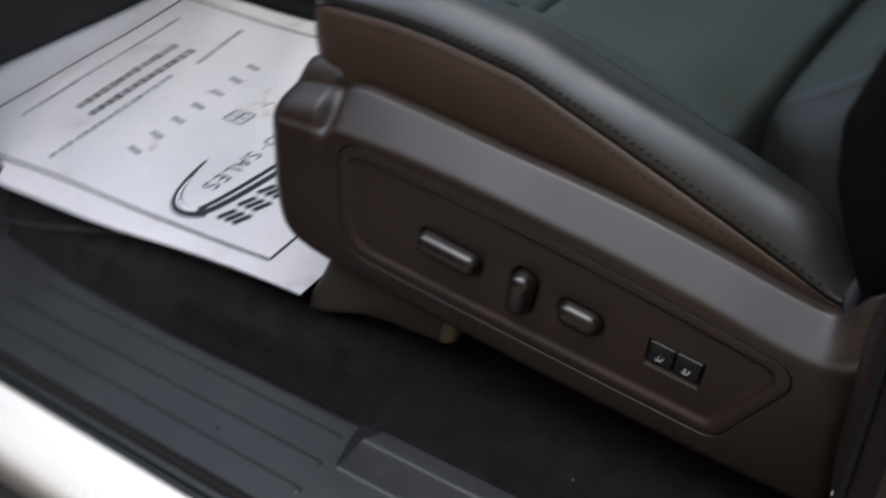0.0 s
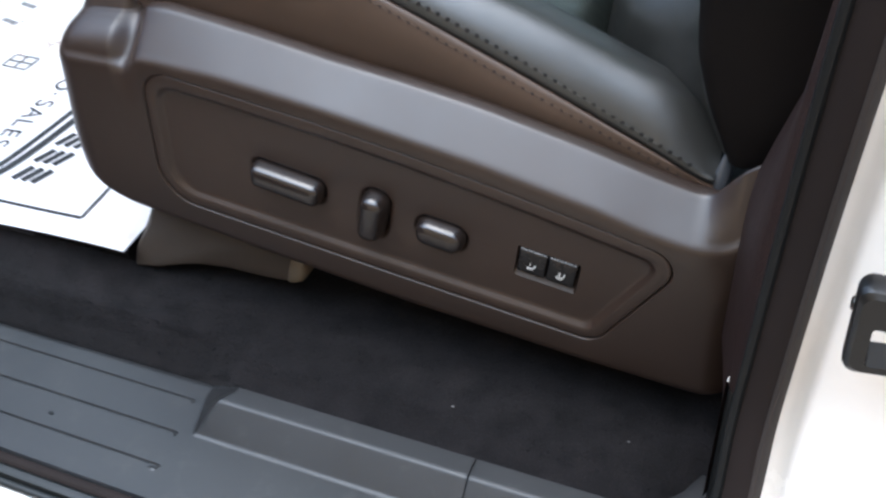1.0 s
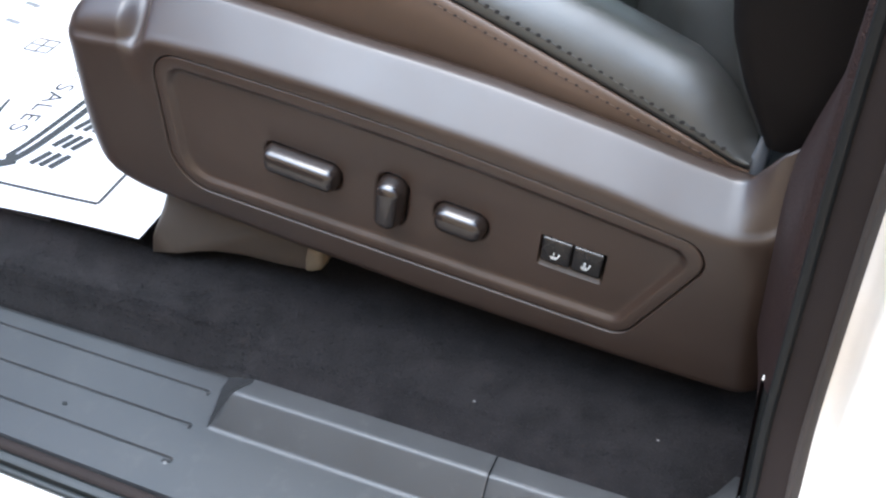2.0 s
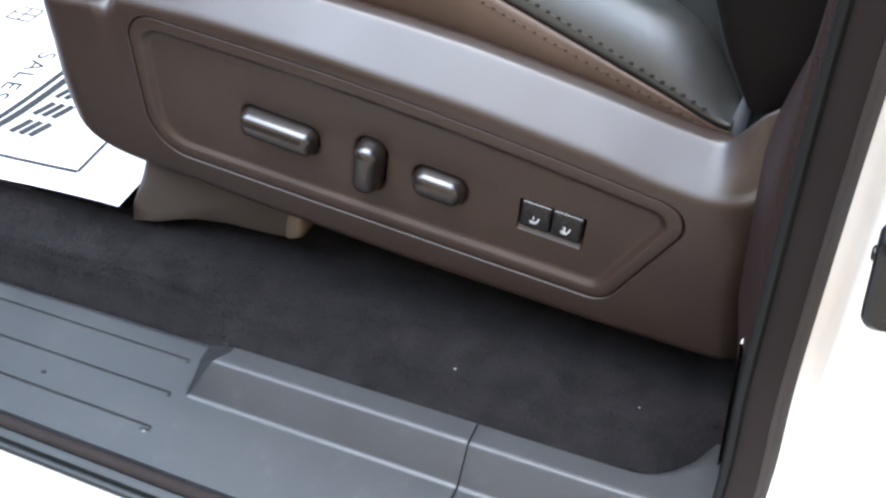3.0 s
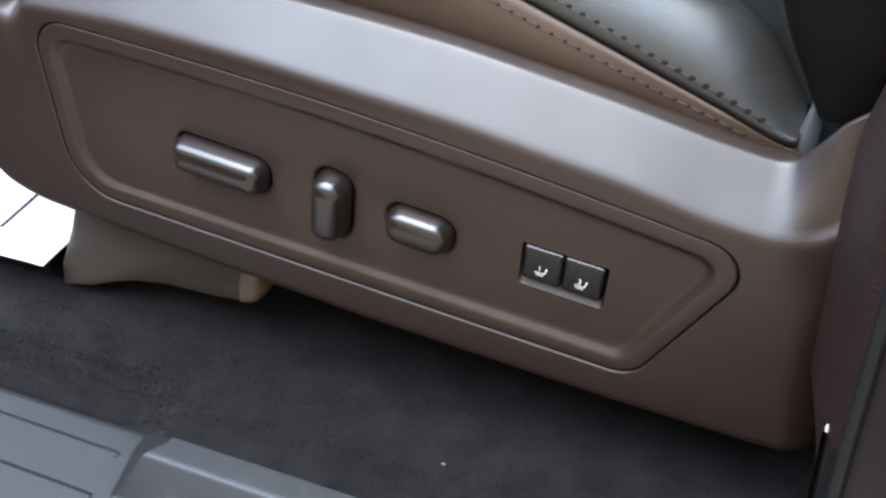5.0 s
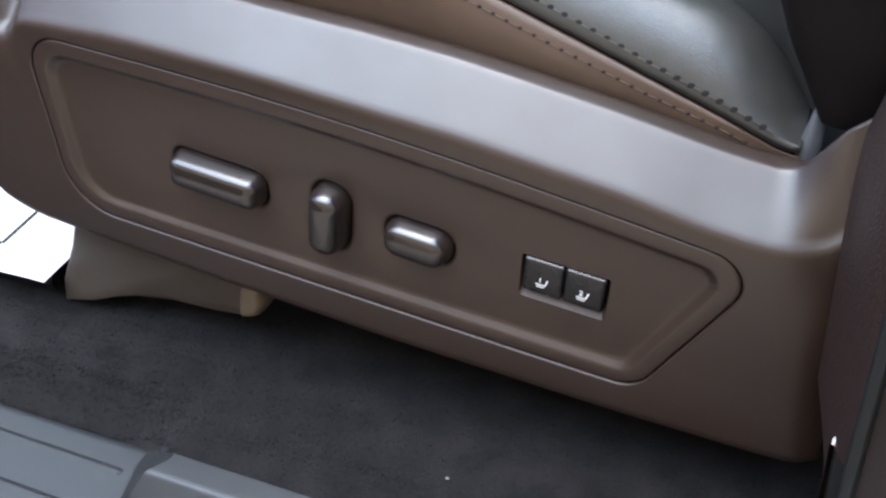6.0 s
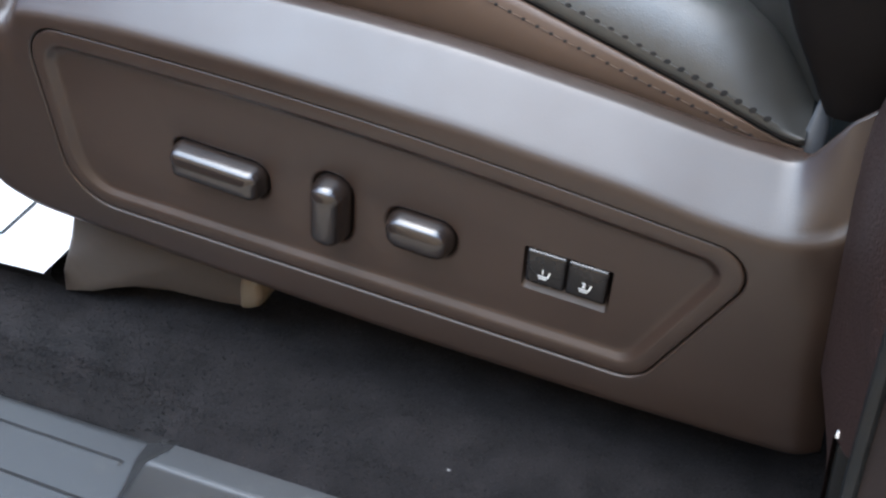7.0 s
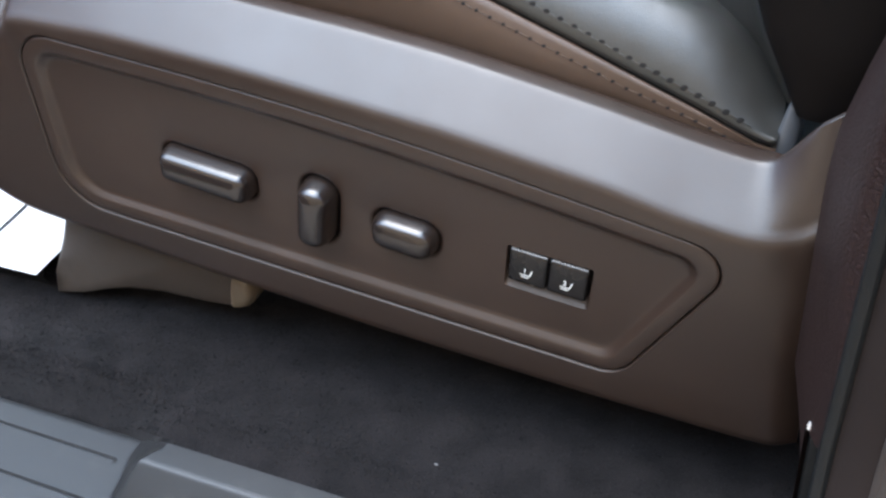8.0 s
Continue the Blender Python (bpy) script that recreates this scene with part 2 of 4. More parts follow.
def round_poly(corners, radii, steps=8):
    """Polygon with rounded corners: steps + 1 points a corner."""
    pts, n = [], len(corners)
    for i in range(n):
        p, q, r = (Vector(corners[k % n]) for k in (i - 1, i, i + 1))
        u, v = (p - q).normalized(), (r - q).normalized()
        half = u.angle(v) / 2
        rad = max(radii[i], 0.0003)
        away = rad / math.sin(half)
        c = q + (u + v).normalized() * away
        a0 = q + u * (rad / math.tan(half)) - c
        a1 = q + v * (rad / math.tan(half)) - c
        t0 = math.atan2(a0.y, a0.x)
        dt = (math.atan2(a1.y, a1.x) - t0 + math.pi) % (2 * math.pi) - math.pi
        for k in range(steps + 1):
            t = t0 + dt * k / steps
            pts.append((c.x + rad * math.cos(t), c.y + rad * math.sin(t)))
    return pts


def loft(loops, close_first=True, close_last=True, bm=None):
    """Skin through loops of equal length; each a list of (x, y, z)."""
    bm = bm or bmesh.new()
    rings = [[bm.verts.new(p) for p in loop] for loop in loops]
    for r0, r1 in zip(rings, rings[1:]):
        for i in range(len(r0)):
            j = (i + 1) % len(r0)
            bm.faces.new((r0[i], r0[j], r1[j], r1[i]))
    if close_first:
        bm.faces.new(rings[0][::-1])
    if close_last:
        bm.faces.new(rings[-1])
    return bm


def sheet(rows, bm=None):
    """Open skin over a grid of points."""
    bm = bm or bmesh.new()
    vs = [[bm.verts.new(p) for p in row] for row in rows]
    for r0, r1 in zip(vs, vs[1:]):
        for i in range(len(r0) - 1):
            bm.faces.new((r0[i], r0[i + 1], r1[i + 1], r1[i]))
    return bm


def box(lo, hi, bevel=0.0, segments=2, bm=None):
    own = bm is None
    bm = bm or bmesh.new()
    made = bmesh.ops.create_cube(bm, size=1)["verts"]
    for v in made:
        v.co = Vector([(l + h) / 2 + c * (h - l) for l, h, c in zip(lo, hi, v.co)])
    if bevel and own:
        bmesh.ops.bevel(bm, geom=bm.edges[:], offset=bevel, segments=segments, profile=0.5, affect='EDGES')
    return bm


def tube(path, radius, sides=10, bm=None, squash=1.0):
    """Round rod along a path of points."""
    loops = []
    for i, p in enumerate(path):
        d = (Vector(path[min(i + 1, len(path) - 1)]) - Vector(path[max(i - 1, 0)])).normalized()
        s = d.cross(Vector((0, 0, 1)))
        s = s.normalized() if s.length > 0.01 else Vector((1, 0, 0))
        u = s.cross(d).normalized()
        r = radius(i / (len(path) - 1)) if callable(radius) else radius
        loops.append([Vector(p) + s * math.cos(a) * r + u * math.sin(a) * r * squash for a in (2 * math.pi * k / sides for k in range(sides))])
    return loft(loops, bm=bm)


def sweep(path, profile, up):
    """A closed profile of (side, out) offsets swept along a path; up(i) gives the 'out' direction."""
    loops = []
    for i, p in enumerate(path):
        d = (Vector(path[min(i + 1, len(path) - 1)]) - Vector(path[max(i - 1, 0)])).normalized()
        o = Vector(up(i))
        o = (o - d * o.dot(d)).normalized()
        s = d.cross(o).normalized()
        loops.append([Vector(p) + s * a + o * b for a, b in profile])
    return loft(loops)


def cut(ob, cutters, angle=20):
    """Takes the cutter meshes (bmesh) out of the mesh of ob for good."""
    for bm in cutters:
        me = bpy.data.meshes.new("cutter")
        bmesh.ops.recalc_face_normals(bm, faces=bm.faces[:])
        bm.to_mesh(me)
        bm.free()
        c = new("cutter", me)
        mod = ob.modifiers.new("cut", 'BOOLEAN')
        mod.operation, mod.object, mod.solver = 'DIFFERENCE', c, 'EXACT'
        dg = bpy.context.evaluated_depsgraph_get()
        dg.update()
        done = bpy.data.meshes.new_from_object(ob.evaluated_get(dg))
        ob.modifiers.clear()
        ob.data = done
        bpy.data.objects.remove(c)
        bpy.data.meshes.remove(me)
    for f in ob.data.polygons:
        f.use_smooth = True
        if abs(f.normal.y) > 0.9995:
            f.use_smooth = False
    ob.data.set_sharp_from_angle(angle=radians(angle))


def text_bm(body, size, m):
    """Letters of the built-in font as a thin mesh, laid out by the matrix m."""
    cu = bpy.data.curves.new("letters", 'FONT')
    cu.body, cu.size, cu.align_x, cu.align_y = body, size, 'CENTER', 'CENTER'
    cu.extrude = 0.00006
    ob = new("letters", cu)
    dg = bpy.context.evaluated_depsgraph_get()
    me = bpy.data.meshes.new_from_object(ob.evaluated_get(dg))
    bm = bmesh.new()
    bm.from_mesh(me)
    bmesh.ops.transform(bm, matrix=m, verts=bm.verts[:])
    bpy.data.objects.remove(ob)
    bpy.data.curves.remove(cu)
    bpy.data.meshes.remove(me)
    return bm

# ==== ground and car body ====
bm = bmesh.new()
bmesh.ops.create_grid(bm, x_segments=60, y_segments=60, size=60)
for v in bm.verts:
    v.co.z = -0.62 + 0.006 * noise.noise(v.co * 0.4)
ground = tagged(link("ground", bm, M_GROUND), "pale beige concrete ground beside the car", "ground", kind="structure")

# unseen wall, added beside the car as a warm reflector
wall = tagged(link("bounce_wall", box((-9, -2.9, -0.7), (9, -2.7, 3.3), 0.02), M_WALL), "unseen warm beige wall added to bounce light into the car", "wall", kind="structure")

car = thing("car", "white car with its front door open, dark brown interior", "car")


def opening_path():
    """Line of the door opening: along the sill, round the corner and up the pillar."""
    pts = [Vector((-0.95 + 0.05 * i, -0.187, -0.031)) for i in range(22)]
    corner = [(0.15, -0.187, -0.031), (0.195, -0.183, -0.028), (0.232, -0.165, -0.012), (0.2565, -0.135, 0.022),
              (0.2635, -0.105, 0.07), (0.2632, -0.085, 0.13), (0.265, -0.077, 0.2), (0.268, -0.075, 0.3), (0.273, -0.075, 0.42),
              (0.282, -0.07, 0.6), (0.295, -0.06, 0.9)]
    ctl = [Vector(c) for c in corner]
    for i in range(len(ctl) - 1):
        p0, p1, p2, p3 = ctl[max(i - 1, 0)], ctl[i], ctl[i + 1], ctl[min(i + 2, len(ctl) - 1)]
        for k in range(5):
            t = k / 5
            pts.append(0.5 * ((2 * p1) + (p2 - p0) * t + (2 * p0 - 5 * p1 + 4 * p2 - p3) * t * t + (3 * p1 - p0 - 3 * p2 + p3) * t ** 3))
    pts.append(ctl[-1])
    return pts


OPENING = opening_path()


def outwards(i):
    """Direction in which the opening's edge faces: up over the sill, out of the car on the pillar."""
    z = OPENING[i].z
    t = smooth(-0.03, 0.12, z)
    return Vector((-0.25 * t, -0.25 - 0.7 * t, 1.0 - 0.95 * t))


# painted body outside the seal
rows = []
for i, p in enumerate(OPENING):
    d = (OPENING[min(i + 1, len(OPENING) - 1)] - OPENING[max(i - 1, 0)]).normalized()
    o = outwards(i)
    o = (o - d * o.dot(d)).normalized()
    s = d.cross(o).normalized()
    t = smooth(-0.03, 0.1, p.z)
    prof = [(0.002, -0.02), (0.004, -0.008), (0.0125, -0.005 - 0.012 * t), (0.019, -0.0045 - 0.0125 * t), (0.024, -0.005 - 0.008 * t), (0.030, -0.0062 - 0.001 * t), (0.045 + 0.02 * t, -0.010 - 0.004 * t), (0.06 + 0.06 * t, -0.014 - 0.016 * t),
            (0.068 + 0.1 * t, -0.022 + 0.0 * t), (0.073 + 0.13 * t, -0.036 + 0.02 * t), (0.076 + 0.17 * t, -0.06 + 0.05 * t), (0.078 + 0.25 * t, -0.14 + 0.13 * t)]
    rows.append([p + s * a + o * b for a, b in prof])
BELT = next(i for i, p in enumerate(OPENING) if p.z > 0.46)
body = part("painted_body_side", sheet(rows[:BELT + 1]), M_PAINT, car, "white painted sill and pillar", 60)
part("pillar_cover", sheet([row[:9] for row in rows[BELT:]]), M_BLACK, car, "black cover of the upper door pillar", 60)
part("rear_window_pane", sheet([row[8:] for row in rows[BELT:]] ), M_GLASS, car, "tinted rear side window")
part("rocker_cladding", box((-1.2, -0.34, -0.34), (0.6, -0.20, -0.16), 0.02, 3), M_BOARD, car, "black lower sill cladding")
board = part("running_board", box((-1.2, -0.46, -0.335), (0.6, -0.335, -0.29), 0.012, 3), M_BOARD, car, "black running board")

# rubber seal: two lips with a gap between
def seal_profile(c, w, h):
    return [(c - w, -0.012), (c - w, h * 0.45), (c - w * 0.6, h * 0.9), (c, h), (c + w * 0.6, h * 0.9), (c + w, h * 0.45), (c + w, -0.012)]


TURN = next(i for i, p in enumerate(OPENING) if p.z > 0.0)
PILLAR, SILL = OPENING[TURN:], OPENING[:TURN + 1]
on_pillar = lambda i: outwards(i + TURN)
seal = part("door_seal", sweep(PILLAR, seal_profile(0.0030, 0.0095, 0.0036), on_pillar), M_RUBBER, car, "brown rubber door seal")
part("seal_lip", sweep(PILLAR, seal_profile(-0.0096, 0.0031, 0.0046), on_pillar), M_RUBBER_DARK, seal, "dark inner lip")
part("outer_lip", sweep(PILLAR, seal_profile(0.0108, 0.0022, 0.0040), on_pillar), M_RUBBER_EDGE, seal, "grey-brown outer lip")
sill_seal = part("sill_seal", sweep(SILL, seal_profile(-0.0084, 0.0042, 0.0036), outwards), M_RUBBER, car, "brown rubber seal along the sill")
part("sill_lip", sweep(SILL, seal_profile(0.0010, 0.0050, 0.0062), outwards), M_RUBBER_GLOSS, sill_seal, "glossy black rubber lip")
part("sill_outer_lip", sweep(SILL, seal_profile(0.0090, 0.0032, 0.0030), outwards), M_RUBBER_GLOSS, sill_seal, "glossy black outer lip")

# ==== sill scuff plate ====
PLATE = -0.0305
STRIP = -0.008


def raised(x, y):
    """Height of the scuff plate: flat, with the raised strip behind the mitred corner."""
    base = PLATE
    yr = interp(y, [(-0.107, 0.0), (-0.1055, 0.012), (-0.1040, 0.045), (-0.0825, 0.955), (-0.0812, 0.988), (-0.079, 1.0)])
    low = -0.1515 - max(0, y + 0.104) * 0.32
    high = -0.1512 + max(0, y + 0.104) * 0.64
    xr = min(1, max(0, (x - low) / max(0.001, high - low)))
    return base + (STRIP - PLATE) * yr * xr


GROOVES = ((-0.0735, -0.170), (-0.1075, -0.165), (-0.1405, -0.160))


def groove(x, y):
    """Depth of the three thin grooves with their hooked ends, less the small proud tips beside the ends."""
    deep = 0.0
    for yc, xe in GROOVES:
        run = (1 - smooth(xe - 0.0006, xe + 0.0003, x)) * smooth(-0.63, -0.62, x)
        deep = max(deep, 0.0016 * max(0.0, 1 - abs(y - yc) / 0.0013) * run)
        hook = max(0.0, 1 - abs(x - xe + 0.0004) / 0.0012) * smooth(yc - 0.0042, yc - 0.0034, y) * (1 - smooth(yc, yc + 0.0008, y))
        deep = max(deep, 0.0012 * hook)
        tip = math.hypot((x - xe + 0.0040) / 1.5, y - yc + 0.0046) / 0.0020
        deep -= 0.0010 * max(0.0, 1 - tip * tip)
    return deep


def plate_mesh(xs, y_in):
    ys = {-0.1735, -0.1725, -0.170, -0.165, -0.158, -0.135, -0.126, -0.108, -0.107, -0.1055, -0.1040, -0.1028, -0.098, -0.092, -0.089, -0.087, -0.085, -0.0837, -0.0825, -0.0812, -0.079, -0.0778, -0.072, -0.067}
    for yc, _ in GROOVES:
        ys |= {round(yc + k * 0.00065, 5) for k in range(-11, 4)}
    ys = sorted(ys)
    rows = []
    for x in xs:
        edge = 0.0005 * (max(0, 1 - (x - xs[0]) / 0.001) + max(0, 1 - (xs[-1] - x) / 0.001))
        row = []
        for y in ys:
            z = raised(x, y) - edge - groove(x, y)
            if y < -0.171:
                z -= (-0.171 - y) * 2.0
            row.append((x, y, z))
        yi = y_in(x)
        for f in (0.3, 0.6, 0.85, 1.0):
            y = -0.067 + (yi + 0.067) * f
            row.append((x, y, raised(x, -0.067) - (0.001 if f == 1.0 else 0) - edge))
        row.append((x, yi + 0.001, raised(x, -0.067) - 0.03))
        rows.append(row)
    return sheet(rows)


def spread(x0, x1, step):
    n = max(1, round((x1 - x0) / step))
    return [x0 + (x1 - x0) * k / n for k in range(n)]


def plate_edge(x):
    return interp(x, [(-0.75, -0.033), (-0.6, -0.05), (-0.42, -0.056), (-0.19, -0.0535), (-0.164, -0.0525), (-0.127, -0.0635), (0.190, -0.0635), (0.205, -0.0605), (0.218, -0.053), (0.230, -0.040), (0.24, -0.02), (0.5, -0.0)])


FRONT_XS = spread(-0.80, -0.62, 0.02) + spread(-0.62, -0.18, 0.01) + spread(-0.18, -0.12, 0.0009) + spread(-0.12, 0.078, 0.01) + [0.078, 0.0788, 0.0794]
sill = part("scuff_plate", plate_mesh(FRONT_XS, plate_edge), M_SILL, car, "dark plastic scuff plate with three long grooves", 50)
part("scuff_plate_rear", plate_mesh([0.0802, 0.0808] + spread(0.082, 0.26, 0.01) + [0.26], plate_edge), M_SILL, car, "rear scuff plate piece behind a joint line", 50)

# dark filler, added so the plate's joint shows as a shaded line
part("joint_filler", box((-0.8, -0.172, -0.075), (0.262, -0.05, -0.0365), 0.002), M_RUBBER_DARK, car, "dark filler added under the scuff plate to shade its joint")
# kick panel where the plate runs up to the front pillar
rows = []
for k in range(14):
    a = k / 13
    x = -0.72 - 0.16 * a
    z = PLATE - 0.006 + 0.5 * max(0, a - 0.05) ** 1.3
    rows.append([(x, -0.19, z), (x + 0.01, -0.14, z + 0.004), (x + 0.01, -0.08, z + 0.002), (x, -0.04, z - 0.004), (x - 0.01, 0.01, z - 0.01), (x - 0.25, 0.04, z)])
part("kick_panel", sheet(rows), M_DASH, car, "dark plastic kick panel")

# ==== carpet ====
def carpet_z(x, y):
    z = 0.003 * noise.noise(Vector((x * 7, y * 7, 0))) + 0.0012 * noise.noise(Vector((x * 45, y * 45, 3)))
    low = smooth(-0.13, -0.2, x)
    start = plate_edge(x) - 0.001
    rise = smooth(start, start + 0.026, y)
    z += (PLATE - 0.002) * low * (1 - rise) + (STRIP - 0.001) * (1 - low) * (1 - rise)
    z += 0.02 * smooth(-0.26, -0.36, x) * smooth(-0.02, 0.05, y)
    return z + 0.10 * smooth(-0.95, -1.25, x)


xs = sorted(set([round(-1.25 + 0.05 * i, 4) for i in range(12)] + [round(-0.66 + 0.0085 * i, 4) for i in range(118)] + [0.4, 0.6, 0.9]))
ys = [-0.068, -0.064] + [round(-0.06 + 0.0085 * i, 4) for i in range(36)] + [0.3, 0.45, 0.7, 1.0, 1.4]
rows = []
for x in xs:
    start = plate_edge(x) - 0.001
    rows.append([(x, max(y, start - 0.004), carpet_z(x, y) - (0.02 if y < start - 0.001 else 0)) for y in ys])
carpet = part("carpet", sheet(rows), M_CARPET, car, "black worn carpet")

# short pile, thickest where the camera comes near
rnd = random.Random(4)
verts, faces = [], []
for k in range(70000):
    x = rnd.uniform(-0.42, 0.25)
    y = rnd.uniform(plate_edge(x), 0.085)
    z = carpet_z(x, y)
    a, h, w = rnd.uniform(0, 6.28), rnd.uniform(0.0003, 0.0012), rnd.uniform(0.0003, 0.0008)
    lx, ly = rnd.gauss(0, 0.0016), rnd.gauss(0, 0.0016)
    dx, dy = math.cos(a) * w, math.sin(a) * w
    i = len(verts)
    verts += [(x - dx, y - dy, z - 0.0003), (x + dx, y + dy, z - 0.0003), (x + lx, y + ly, z + h)]
    faces.append((i, i + 1, i + 2))
me = bpy.data.meshes.new("carpet_fuzz")
me.from_pydata(verts, [], faces)
me.materials.append(M_PILE)
pile = new("carpet_fuzz", me)
pile.parent = carpet
tagged(pile, "short fuzzy black carpet pile", kind="stuff")

# ==== pillar trim, far side, roof ====
def seal_at(z):
    """Inner edge of the seal on the pillar at height z."""
    pts = [p for p in OPENING if p.x > 0.2]
    for p, q in zip(pts, pts[1:]):
        if p.z <= z <= q.z:
            m = p.lerp(q, (z - p.z) / max(1e-6, q.z - p.z))
            return m.x - 0.0122, m.y + 0.0040
    return (pts[-1].x - 0.0122, pts[-1].y + 0.0040) if z > pts[-1].z else (pts[0].x, pts[0].y)


rows = []
for k in range(84):
    z = 0.004 * k if k < 60 else 0.24 + 0.025 * (k - 60)
    sx, sy = seal_at(max(z, 0.05))
    gap = smooth(0.152, 0.122, z)
    lean = 0.28 * soft(z, 0.235, 0.008)
    bulge = smooth(0.16, 0.27, z)
    r = 0.018 * smooth(0.112, 0.088, z)
    ix = 0.2340 + lean + r
    sx, sy = sx + (0.2445 - sx) * gap, sy + (-0.045 - sy) * gap
    row = [(sx + 0.004, sy + 0.012, z), (sx + 0.0015, sy + 0.004, z)]
    for f in (0.0, 0.07, 0.15, 0.25, 0.38, 0.52, 0.68, 0.84, 1.0):
        out = bulge * 0.0085 * math.sin(math.pi * min(1.0, f ** 0.55))
        row.append((sx + (ix - sx) * f - out * 0.75, sy + (0.004 - sy) * f - out * 0.35, z))
    rows.append(row + [(ix, 0.02, z), (ix + 0.004, 0.032, z), (0.29 + lean, 0.037, z), (0.6 + lean, 0.04, z)])
part("pillar_trim", sheet(rows), M_TRIM, car, "grained brown lower pillar trim")
# solid dark block that stands in for the gap's shade
part("gap_shade_block", box((0.2465, -0.046, -0.034), (0.275, -0.03, 0.16), 0.003), M_RUBBER_DARK, car, "dark block standing for the shade in the gap behind the seal")
# bright painted tab that shows in the gap under the trim
tab = loft([[(0.2452, y, 0.1350), (0.2530, y, 0.1338), (0.2532, y, 0.1490), (0.2498, y, 0.1492)] for y in (-0.056, -0.053)])
part("bright_tab", tab, M_PAINT, car, "bright white tab under the pillar trim")
part("front_pillar", tube([(-1.25, -0.12, 0.5), (-0.9, -0.09, 0.80), (-0.55, 0.0, 1.05), (-0.2, 0.16, 1.20)], 0.05, 12), M_PAINT, car, "white front roof pillar")
def ring(x0, x1, y0, y1, z0, z1):
    """Flat plate with the opening of the glass roof in it."""
    a = [(x0, y0), (x1, y0), (x1, y1), (x0, y1)]
    b = [(0.0, 0.42), (0.8, 0.42), (0.8, 1.2), (0.0, 1.2)]
    return loft([[(x, y, z) for x, y in pts] for pts, z in ((b, z0), (a, z0), (a, z1), (b, z1), (b, z0))], False, False)


roof = part("roof", ring(-0.22, 1.2, 0.21, 1.5, 1.20, 1.24), M_PAINT, car, "white roof")
part("headliner", ring(-0.2, 1.15, 0.23, 1.45, 1.165, 1.195), M_HEADLINER, roof, "beige cloth headliner")
part("roof_glass", box((-0.01, 0.41, 1.242), (0.81, 1.21, 1.246)), M_ROOF_GLASS, roof, "dark tinted roof glass")
door = part("front_door", loft([[(-0.98 + dx + 0.45 * (-0.2 - y), y, z) for dx, z in ((0.0, -0.28), (0.075, -0.26), (0.085, 0.2), (0.06, 0.45), (0.035, 0.55), (0.0, 0.55))] for y in (-0.22, -0.25, -1.2, -1.24)]), M_DASH, car, "dark brown lining of the open front door")
part("dashboard", box((-1.25, 0.0, 0.02), (-1.0, 1.45, 0.62), 0.06, 4), M_DASH, car, "dark dashboard")
rows = [[(-0.22 - 1.0 * f, y, 1.21 - 0.60 * f + 0.02 * math.sin(math.pi * f)) for y in (0.19, 0.35, 0.7, 1.05, 1.45)] for f in (0, 0.25, 0.5, 0.75, 1)]
part("windshield", sheet(rows), M_GLASS, car, "green tinted windshield")
far = part("far_door", box((-1.0, 1.42, -0.05), (1.1, 1.48, 0.55), 0.015), M_DASH, car, "dark far door lining")
part("window_pane", box((-0.9, 1.44, 0.55), (1.05, 1.444, 1.17)), M_GLASS, far, "green tinted window glass")
part("rear_bulkhead", box((1.1, -0.05, -0.05), (1.16, 1.48, 0.9), 0.02), M_DASH, car, "dark rear seat and cabin end")
part("centre_console", box((-0.95, 0.62, -0.02), (0.6, 0.86, 0.34), 0.03, 3), M_DASH, car, "dark centre console")

# striker loop
def striker():
    loops = []
    outer = [(0.296, 0.244), (0.348, 0.251), (0.348, 0.299), (0.294, 0.297)]
    for y, ins in ((-0.116, 0.0030), (-0.1185, 0.0008), (-0.1215, 0.0), (-0.1285, 0.0), (-0.1315, 0.0009), (-0.1335, 0.0032)):
        loops.append([(x, y, z) for x, z in round_poly(inset_poly(outer, ins), [0.006] * 4, 6)])
    b = loft(loops)
    return b


striker_part = part("striker", striker(), M_BLACK, car, "black door striker loop")
hole = [(0.3055, 0.2525), (0.340, 0.2570), (0.340, 0.2775), (0.3045, 0.2765)]
cut(striker_part, [loft([[(x, y, z) for x, z in round_poly(hole, [0.002] * 4, 3)] for y in (-0.15, -0.1)])])
part("rivet", tube([(0.2965, -0.124, 0.2815), (0.2938, -0.124, 0.2815), (0.2932, -0.124, 0.2815)], lambda f: 0.0034 if f < 0.9 else 0.0024, 12), M_BLACK, striker_part, "small black rivet head")
part("striker_mount", tube([(0.347, -0.128, 0.265), (0.347, -0.05, 0.265)], 0.012, 14), M_BLACK, striker_part)

# small bright screw heads at the trim's edge
for x, y, z, r in ((0.2412, -0.0175, 0.1250, 0.0014), (0.2409, -0.0175, 0.1195, 0.0008)):
    part("screw", tube([(x, y + 0.003, z), (x, y, z)], r, 8), M_METAL, car, "tiny bright screw head")

# ==== driver's seat ====
seat = thing("driver_seat", "dark brown power car seat with black leather cushion", "car seat")


def z_bottom(x):
    z = curve_at(x, [(-0.3, 0.1145), (-0.218, 0.101), (-0.1, 0.0830), (0.0, 0.0695), (0.1, 0.0590), (0.16, 0.0530), (0.2, 0.0485), (0.26, 0.0430)])
    d = x + 0.294
    r = 0.056
    if d < r:
        z += (r - math.sqrt(max(0, r * r - (r - d) ** 2))) * 0.72
    return z


